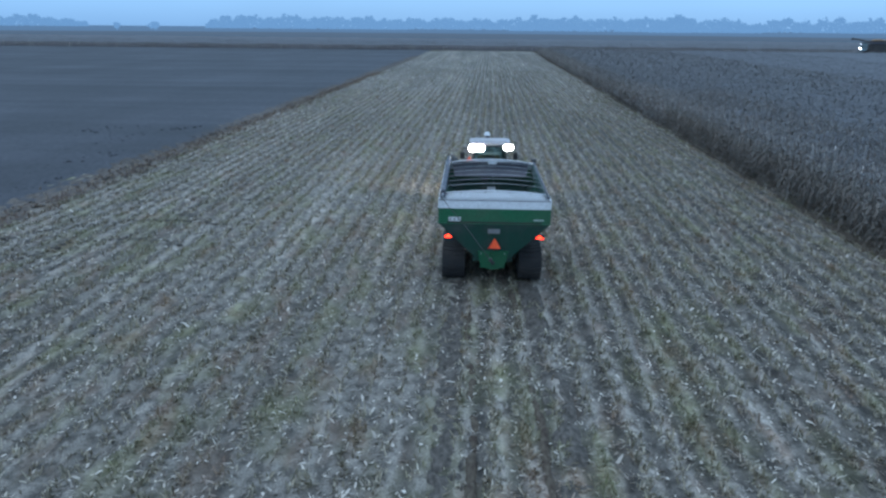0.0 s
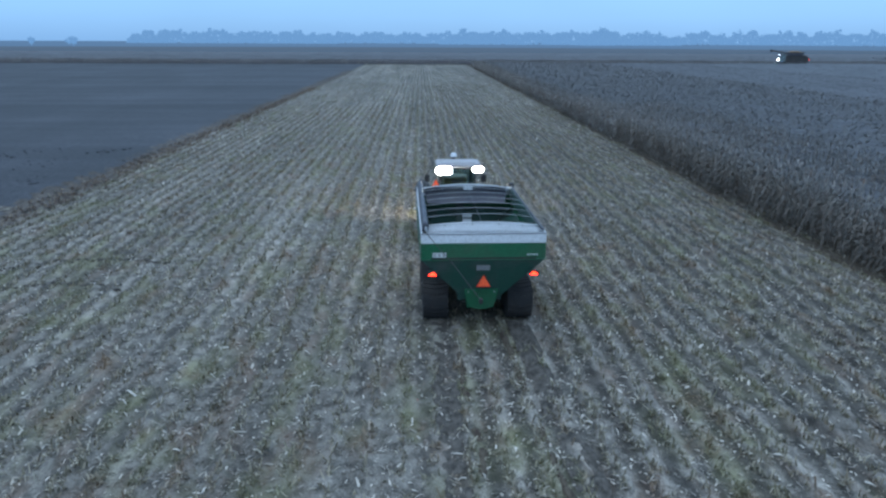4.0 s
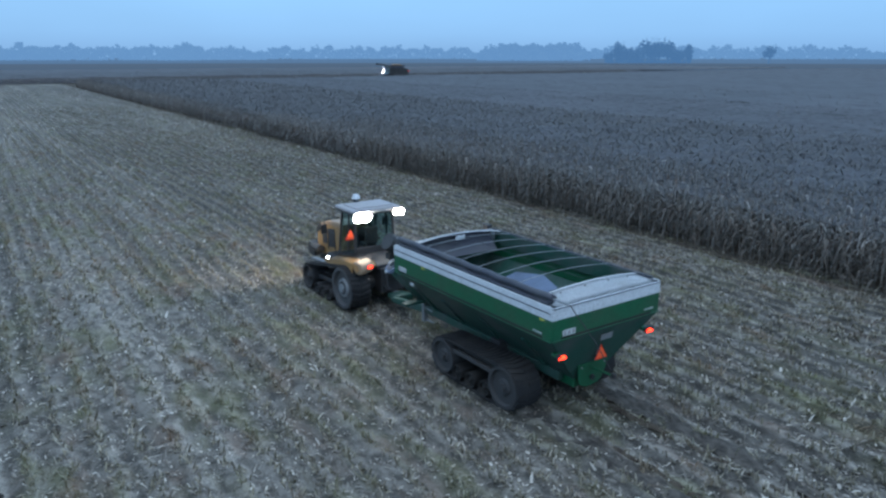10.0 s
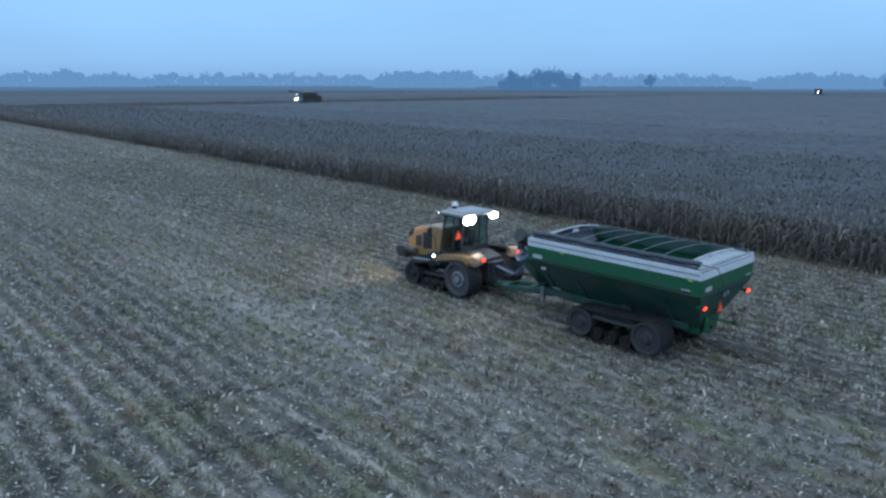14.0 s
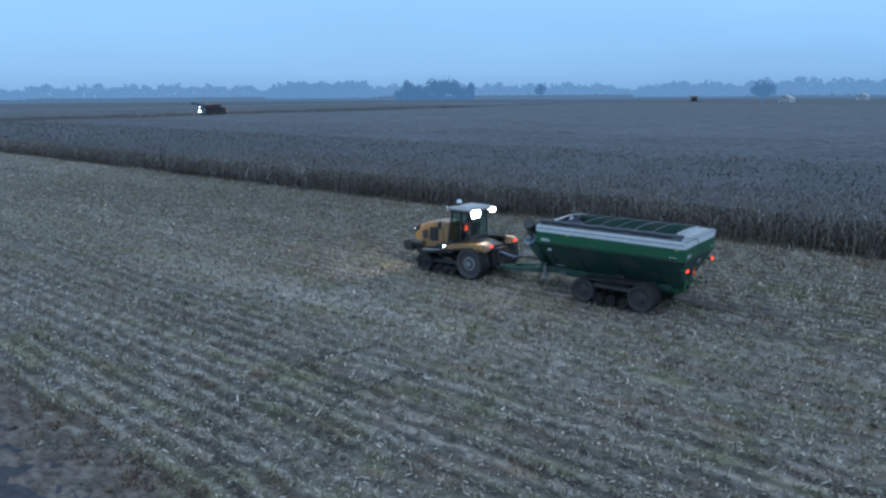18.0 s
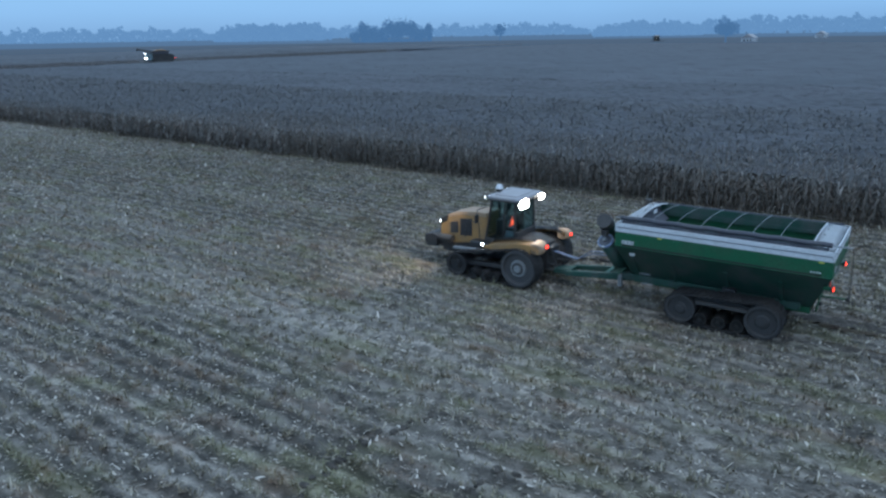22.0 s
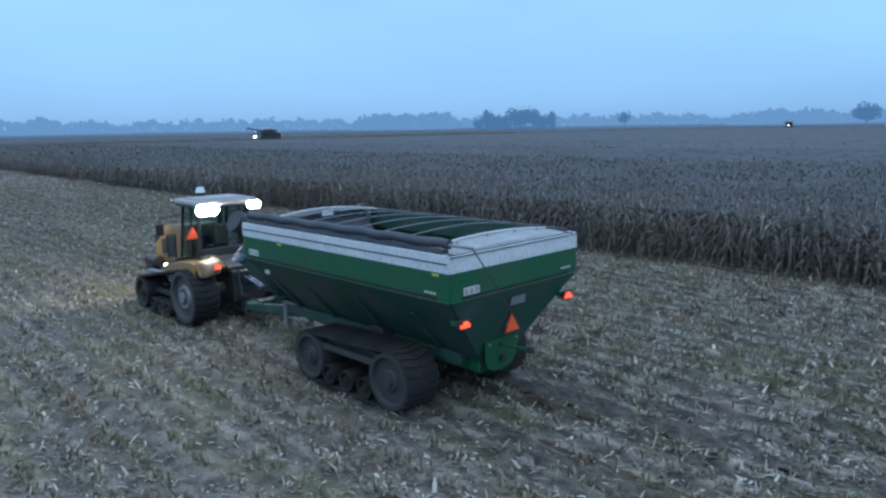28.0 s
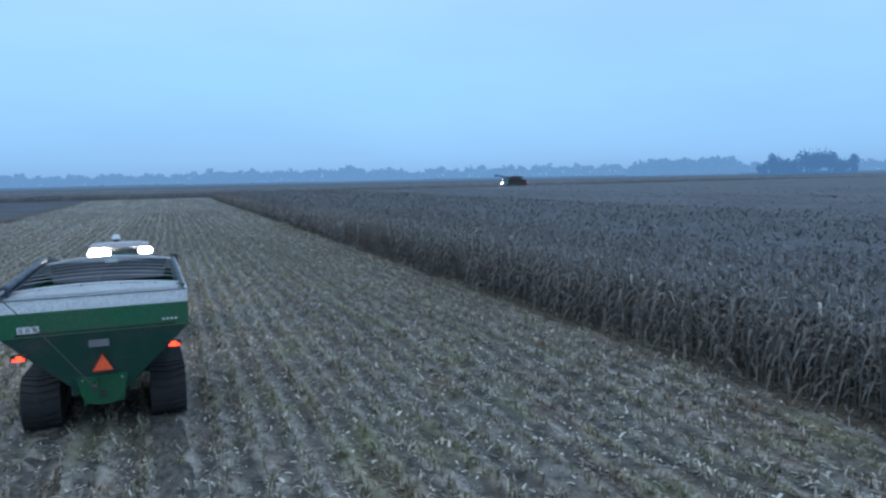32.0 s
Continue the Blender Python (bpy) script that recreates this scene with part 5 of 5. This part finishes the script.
def cab():
    z0, z1 = 1.5, 3.22
    part("cab_floor", box(*tx(-0.84, 0.84), 11.0, 12.95, 1.42, 1.55, 0.03), M_BLACK, tractor)
    corner = [(-0.82, 11.52), (0.82, 11.52), (0.76, 12.92), (-0.76, 12.92)]
    for x, y in corner:
        part("cab_pillar", rod((TX + x, y, z0), (TX + x * 0.94, y + (0.02 if y < 12 else -0.28), z1), 0.05, n=8), M_BLACK, tractor)
    for s in (-1, 1):
        part("cab_pillar", rod((TX + s * 0.83, 12.05, z0), (TX + s * 0.78, 12.0, z1), 0.035, n=8), M_BLACK, tractor)
        g = part("side_window", slab([(TX + s * 0.815, 11.58, z0 + 0.05), (TX + s * 0.76, 12.86, z0 + 0.05), (TX + s * 0.72, 12.6, z1), (TX + s * 0.77, 11.58, z1)], 0.01), M_GLASS, tractor)
        g.visible_shadow = False
        part("door_sill", box(*sorted((TX + s * 0.79, TX + s * 0.85)), 11.55, 12.9, 1.5, 1.6, 0.012), M_BLACK, tractor)
        part("mirror_arm", hose([(TX + s * 0.78, 12.85, 2.9), (TX + s * 1.3, 13.0, 2.85), (TX + s * 1.33, 13.0, 2.5)], 0.02, 6), M_BLACK, tractor)
        part("mirror", box(*tx(s * 1.21, s * 1.45), 12.98, 13.05, 2.3, 2.65, 0.02), M_BLACK, tractor)
    for y, yt, x in ((11.5, 11.52, 0.78), (12.94, 12.66, 0.72)):
        g = part("rear_window" if y < 12 else "windscreen", slab([(TX - x, y, z0 + 0.1), (TX + x, y, z0 + 0.1), (TX + x * 0.95, yt, z1), (TX - x * 0.95, yt, z1)], 0.01), M_GLASS, tractor)
        g.visible_shadow = False
    part("lower_rear_wall", box(*tx(-0.8, 0.8), 11.43, 11.49, 1.45, 1.98, 0.02), M_BLACK, tractor)
    part("rear_wiper", hose([(TX + 0.1, 11.47, 3.05), (TX + 0.3, 11.46, 2.5)], 0.012, 5), M_BLACK, tractor)
    part("rear_deck", prism([(10.35, 1.4), (10.35, 1.56), (11.0, 1.75), (11.42, 1.75), (11.42, 1.4)], TX - 0.55, TX + 0.55, 0.03), M_BLACK, tractor)
    seat = part("seat", box(*tx(-0.26, 0.26), 11.8, 12.25, 1.85, 2.0, 0.05), M_BLACK, tractor)
    part("seat_back", box(*tx(-0.26, 0.26), 11.7, 11.83, 2.0, 2.65, 0.05), M_BLACK, seat)
    part("arm_rest", box(*tx(0.28, 0.4), 11.8, 12.25, 2.12, 2.2, 0.03), M_BLACK, seat)
    part("console", box(*tx(-0.2, 0.2), 12.5, 12.78, 1.55, 2.25, 0.05), M_BLACK, tractor)
    part("steering_wheel", rod((TX, 12.42, 2.3), (TX, 12.39, 2.33), 0.2, n=18), M_BLACK, tractor)
    # thin, rounded roof slab, a little longer behind than ahead
    roof = part("cab_roof", box(*tx(-0.98, 1.0), 11.22, 12.78, 3.27, 3.42, 0.065), M_ROOF, tractor)
    part("roof_top", box(*tx(-0.76, 0.78), 11.45, 12.5, 3.4, 3.465, 0.03), M_ROOF, roof)
    part("roof_lip", box(*tx(-0.93, 0.95), 11.28, 12.72, 3.21, 3.275, 0.02), M_BLACK, roof)
    dome = part("receiver_dome", rod((TX - 0.12, 12.66, 3.56), (TX - 0.12, 12.66, 3.72), 0.16, 0.1, 16), M_WHITE, roof, "white satellite receiver dome")
    part("receiver_foot", box(*tx(-0.2, -0.04), 12.58, 12.74, 3.42, 3.57, 0.01), M_BLACK, dome)
    part("antenna", rod((TX + 0.6, 12.6, 3.4), (TX + 0.62, 12.6, 4.05), 0.008, n=5), M_BLACK, roof)
    for s, xs, z, r in ((-1, (-0.78, -0.5), 3.18, 0.19), (1, (0.78, 0.96), 3.22, 0.125)):
        for x in xs:
            lamp = part("work_lamp", rod((TX + x, 11.4, z), (TX + x, 11.23, z - 0.02), r + 0.012, n=16), M_BLACK, roof)
            bm = bmesh.new()
            # lens oversized and domed, so the lamp's bloom is part of its shape
            bmesh.ops.create_uvsphere(bm, u_segments=16, v_segments=10, radius=r, matrix=Matrix.Translation((TX + x, 11.21, z - 0.02)) @ Matrix.Diagonal((1.15, 0.4, 0.95, 1)))
            part("lamp_lens", bm, M_WHITELAMP, lamp, "glaring white work lamp lens, its bloom put into its size")
        for x in (s * 0.86, s * 0.6):
            lamp = part("front_lamp", box(*tx(x - 0.1, x + 0.1), 12.76, 12.84, 3.26, 3.38, 0.02), M_BLACK, roof)
            part("lamp_lens", box(*tx(x - 0.09, x + 0.09), 12.838, 12.85, 3.27, 3.37, 0.004), M_SMALLLAMP, lamp)
    # slow-vehicle triangle on the rear of the cab
    y, z, x = 11.55, 2.5, TX - 0.98
    sign = part("warning_triangle", slab([(x - 0.2, y, z - 0.17), (x + 0.2, y, z - 0.17), (x, y, z + 0.2)], 0.012), M_SIGN, tractor, "bright orange slow-vehicle triangle")
    part("sign_rim", hose([(x - 0.2, y - 0.005, z - 0.17), (x + 0.2, y - 0.005, z - 0.17), (x, y - 0.005, z + 0.2), (x - 0.2, y - 0.005, z - 0.17)], 0.012, 5), M_SIGNRIM, sign)
    part("sign_bracket", rod((x, y + 0.02, z - 0.1), (TX - 0.8, y + 0.02, z - 0.1), 0.015, n=6), M_BLACK, sign)
    part("side_lamp", rod((TX - 1.32, 12.75, 1.45), (TX - 1.38, 12.71, 1.43), 0.045, n=10), M_SMALLLAMP, tractor, "small lit step lamp")
    for k in range(3):
        part("step", box(*tx(-1.45, -1.0), 12.5, 12.85, 0.55 + k * 0.3, 0.59 + k * 0.3, 0.01), M_BLACK, tractor)


def chassis():
    part("chassis", prism([(10.2, 0.55), (10.2, 1.45), (13.0, 1.45), (15.3, 1.1), (15.3, 0.6)], TX - 0.5, TX + 0.5, 0.04), M_BLACK, tractor)
    part("rear_axle", rod((TX - 1.0, 10.88, 0.8), (TX + 1.0, 10.88, 0.8), 0.25, n=16), M_BLACK, tractor)
    part("front_axle", rod((TX - 1.0, 13.75, 0.55), (TX + 1.0, 13.75, 0.55), 0.14, n=12), M_BLACK, tractor)
    part("fuel_tank", box(*tx(-1.0, -0.52), 12.3, 13.6, 0.95, 1.4, 0.08), M_BLACK, tractor)
    part("fuel_tank", box(*tx(0.52, 1.0), 12.3, 13.6, 0.95, 1.4, 0.08), M_BLACK, tractor)
    part("drawbar", box(*tx(-0.09, 0.09), 9.75, 10.8, 0.4, 0.46, 0.01), M_STEEL, tractor)
    for s in (-1, 1):
        part("lift_arm", hose([(TX + s * 0.35, 10.3, 0.8), (TX + s * 0.42, 9.9, 0.75), (TX + s * 0.45, 9.55, 0.85)], 0.045, 8), M_BLACK, tractor)
        part("lift_rod", rod((TX + s * 0.4, 10.1, 1.5), (TX + s * 0.43, 9.85, 0.8), 0.03, n=8), M_BLACK, tractor)
    part("valve_block", box(*tx(-0.3, 0.3), 10.05, 10.25, 1.1, 1.45, 0.02), M_BLACK, tractor)


for side in (-1, 1):
    tractor_track(side)
    fender(side)
hood()
cab()
chassis()

# ---------------------------------------------------------------- far things
def polar(bearing, d):
    return d * math.sin(radians(bearing)), d * math.cos(radians(bearing))


def crown(bm, c, rx, rz, n, leaf, rng):
    """Leaf clumps as small bent quads through an uneven crown made of several lobes."""
    lobes = []
    for _ in range(26):
        d = Vector((rng.gauss(0, 1), rng.gauss(0, 1), rng.gauss(0.1, 1))).normalized() * rng.uniform(0.1, 0.72)
        lobes.append((Vector((d.x * rx, d.y * rx, d.z * rz)), rng.uniform(0.24, 0.4)))
    for _ in range(n):
        o, s = lobes[rng.randrange(26)]
        d = Vector((rng.gauss(0, 1), rng.gauss(0, 1), rng.gauss(0, 1))).normalized() * rng.uniform(0.45, 1.0) ** 0.5
        p = Vector(c) + o + Vector((d.x * rx * s, d.y * rx * s, d.z * rz * s))
        u = Vector((rng.gauss(0, 1), rng.gauss(0, 1), rng.gauss(0, 0.6))).normalized()
        w = u.cross(Vector((rng.gauss(0, 1), rng.gauss(0, 1), rng.gauss(0, 1)))).normalized()
        k = leaf * rng.uniform(0.6, 1.3)
        bm.faces.new([bm.verts.new(p + u * a * k + w * b * k) for a, b in ((-1, -0.5), (0.2, -0.8), (1, 0.4), (-0.3, 0.8))])


def tree(bearing, d, height, width, label, mat, leaf=0.8, n=500, seed=1, tall=0.43):
    rng = random.Random(seed)
    x, y = polar(bearing, d)
    t = thing("tree", (x, y, -0.25), label, "tree")
    bm = bmesh.new()
    fork = height * 0.3
    rod((x, y, -0.4), (x + 0.1, y, fork), height * 0.03, height * 0.022, 9, bm)
    for k in range(7):
        a = 2 * math.pi * k / 7 + rng.uniform(-0.3, 0.3)
        q = width * rng.uniform(0.2, 0.36)
        mid = (x + math.cos(a) * q * 0.5, y + math.sin(a) * q * 0.5, fork + height * 0.2)
        rod((x + 0.1, y, fork - 0.1), mid, height * 0.014, height * 0.009, 6, bm)
        rod(mid, (x + math.cos(a) * q, y + math.sin(a) * q, height * rng.uniform(0.65, 0.9)), height * 0.009, height * 0.003, 6, bm)
    part("trunk", bm, mat, t)
    bm = bmesh.new()
    crown(bm, (x, y, height * (1 - tall) * (0.8 if tall > 0.45 else 1)), width / 2, height * tall, n, leaf, rng)
    part("crown", bm, mat, t)
    return t


# haze is painted into the far trees: trunks and crowns glow blue
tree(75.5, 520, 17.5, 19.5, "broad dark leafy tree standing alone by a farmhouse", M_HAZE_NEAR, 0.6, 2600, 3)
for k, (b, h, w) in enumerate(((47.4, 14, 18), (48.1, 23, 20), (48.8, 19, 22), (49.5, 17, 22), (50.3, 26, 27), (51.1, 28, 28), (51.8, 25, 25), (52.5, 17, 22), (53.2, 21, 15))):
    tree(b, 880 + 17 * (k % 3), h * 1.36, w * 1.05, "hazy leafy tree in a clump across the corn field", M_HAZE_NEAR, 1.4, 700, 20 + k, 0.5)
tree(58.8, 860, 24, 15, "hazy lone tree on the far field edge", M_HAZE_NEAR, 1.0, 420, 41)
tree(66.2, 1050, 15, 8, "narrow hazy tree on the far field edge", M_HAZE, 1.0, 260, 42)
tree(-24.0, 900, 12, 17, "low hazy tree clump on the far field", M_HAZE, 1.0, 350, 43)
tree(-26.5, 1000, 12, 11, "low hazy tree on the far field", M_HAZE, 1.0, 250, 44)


def treeline(name, rows, label, leaf=4.0, swell=0.15, mat=None):
    """A far wood as one joined mesh: (bearing from, to, distance, height) rows of crowns."""
    rng = random.Random(5)
    vs, fs = [], []
    for b0, b1, d, h in rows:
        count = max(3, int(radians(b1 - b0) * d / 4.5))
        for i in range(count):
            b = b0 + (b1 - b0) * (i + rng.random()) / count
            x, y = polar(b, d * rng.uniform(0.97, 1.03))
            ends = min(1.0, 0.45 + 6 * min(b - b0, b1 - b) / (b1 - b0))
            slow = 0.87 - swell + swell * (math.sin(b * 2.3 + d) + math.sin(b * 5.9 + 2 * d))
            tall = h * slow * rng.uniform(0.8, 1.12) * ends
            for _ in range(20):
                a, q = rng.uniform(0, 2 * math.pi), rng.random() ** 0.5 * 9
                z = tall * rng.random() ** 0.8
                p = Vector((x + math.cos(a) * q * (1.1 - z / tall * 0.5), y + math.sin(a) * q, z))
                u = Vector((rng.gauss(0, 1), rng.gauss(0, 1), rng.gauss(0, 0.5))).normalized() * leaf
                w = u.cross(Vector((rng.gauss(0, 1), rng.gauss(0, 1), rng.gauss(0, 1)))).normalized() * leaf
                k = len(vs)
                vs += [tuple(p - u), tuple(p - w * 0.7), tuple(p + u), tuple(p + w * 0.7)]
                fs.append((k, k + 1, k + 2, k + 3))
    return sheet(name, vs, fs, mat or M_HAZE, label, "woods", "stuff")


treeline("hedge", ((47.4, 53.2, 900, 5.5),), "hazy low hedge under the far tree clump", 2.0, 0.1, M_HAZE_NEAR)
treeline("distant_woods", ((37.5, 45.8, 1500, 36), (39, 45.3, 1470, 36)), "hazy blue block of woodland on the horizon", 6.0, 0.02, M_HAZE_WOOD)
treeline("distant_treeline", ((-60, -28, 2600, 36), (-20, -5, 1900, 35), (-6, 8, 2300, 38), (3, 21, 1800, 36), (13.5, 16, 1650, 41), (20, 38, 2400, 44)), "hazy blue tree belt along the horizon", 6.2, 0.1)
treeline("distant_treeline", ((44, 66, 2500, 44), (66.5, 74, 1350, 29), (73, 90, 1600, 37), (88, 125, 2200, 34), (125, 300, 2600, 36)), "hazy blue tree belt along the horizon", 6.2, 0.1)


def farmhouse(bearing, d, w, h, label):
    x, y = polar(bearing, d)
    t = thing("farmhouse", (x, y, -0.25), label, "house")
    part("wall", box(x - w / 2, x + w / 2, y - 4, y + 4, -0.3, h * 0.6, 0.05), M_WHITE, t)
    part("roof", prism([(y - 4.5, h * 0.58), (y + 4.5, h * 0.58), (y, h)], x - w / 2 - 0.4, x + w / 2 + 0.4), M_ROOF, t)
    for k in (-0.3, 0.0, 0.3):
        part("window", box(x + k * w - 0.5, x + k * w + 0.5, y - 4.05, y - 3.95, h * 0.2, h * 0.45), M_BLACK, t)
        part("window", box(x - w / 2 - 0.05, x - w / 2 + 0.05, y + k * 7 - 0.5, y + k * 7 + 0.5, h * 0.2, h * 0.45), M_BLACK, t)
    return t


farmhouse(77.2, 560, 13, 6.5, "small white farmhouse with a pale roof")
farmhouse(82.0, 760, 20, 7, "long low white farm building far off")


def combine_harvester(x, y, turn, label, auger_out):
    """Built facing +y at its place, then turned."""
    t = thing("combine_harvester", (0, 0, 0), label, "harvester")
    part("body", prism([(-4.2, 1.5), (-4.2, 2.9), (-3.4, 3.4), (1.6, 3.4), (1.6, 1.2), (-2.5, 1.0)], -1.5, 1.5, 0.12), M_BLACK, t)
    tank = part("grain_tank", prism([(-2.6, 3.35), (-3.0, 4.1), (1.5, 4.1), (1.2, 3.35)], -1.75, 1.75, 0.05), M_TARP, t, "dark grain tank above the body")
    part("tank_rim", prism([(-3.1, 4.05), (-3.1, 4.2), (1.6, 4.2), (1.6, 4.05)], -1.85, 1.85, 0.02), M_BLACK, tank)
    part("grain_load", prism([(-2.6, 4.19), (-1.2, 4.5), (0.4, 4.45), (1.2, 4.19)], -1.5, 1.5, 0.05), M_YELLOW, tank, "heaped yellow corn grain")
    part("cab", prism([(1.65, 1.7), (1.65, 3.5), (2.9, 3.5), (3.3, 2.6), (3.1, 1.7)], -0.9, 0.9, 0.08), M_GLASS, t)
    part("cab_roof", box(-1.0, 1.0, 1.5, 3.2, 3.5, 3.7, 0.06), M_BLACK, t)
    part("feeder_house", prism([(2.0, 1.0), (2.0, 1.8), (4.3, 1.0), (4.3, 0.5)], -0.7, 0.7, 0.03), M_BLACK, t)
    head = part("corn_head", box(-4.4, 4.4, 4.2, 5.0, 0.35, 1.2, 0.06), M_BLACK, t)
    for k in range(13):
        xx = -4.3 + k * 8.6 / 12
        part("snout", rod((xx, 4.9, 0.75), (xx, 6.4, 0.22), 0.24, 0.03, 8), M_YELLOW, head)
    for s in (-1, 1):
        tyre = part("wheel", wheel_disc(s * 1.9, s * 1.15, 1.4, 0.95, 0.95, -s * -0.12), M_RUBBER, t)
        part("rim", wheel_disc(s * 1.93, s * 1.6, 1.4, 0.95, 0.5, s * 0.0 + 0.01), M_YELLOW, tyre)
        part("wheel", wheel_disc(s * 1.6, s * 1.15, -3.2, 0.65, 0.65, 0.02), M_RUBBER, t)
        part("head_light", rod((s * 0.75, 3.2, 3.55), (s * 0.75, 3.32, 3.5), 0.05, n=10), M_SMALLLAMP, t)
        part("tail_light", box(s * 1.3 - 0.1, s * 1.3 + 0.1, -4.3, -4.2, 2.2, 2.4), M_REDLAMP, t)
    bm = bmesh.new()
    bmesh.ops.create_uvsphere(bm, u_segments=14, v_segments=9, radius=0.15 if auger_out else 0.12, matrix=Matrix.Translation((1.0, 3.32, 2.14)))
    part("work_light", bm, M_WHITELAMP, t, "glaring white work lamp")
    end = (-1.9, 5.6, 4.75) if auger_out else (1.7, -5.2, 4.0)
    auger = part("unloading_auger", rod((-1.4 if auger_out else 1.5, 0.9, 3.8), end, 0.2, n=10), M_BLACK, t)
    part("spout", rod(end, (end[0] + 0.1, end[1] - 0.2, end[2] - 0.5), 0.22, 0.16, 10), M_RUBBER, auger)
    t.matrix_basis = pose(x, y, -0.05, 0, 0, turn) @ Matrix.Scale(1.3, 4)
    return t


combine_harvester(139, 241, 62, "dark combine harvester with lit lamps working in the corn", True)
cx, cy = polar(70.6, 620)
combine_harvester(cx, cy, 120, "distant combine harvester with lit lamps in the corn", False)
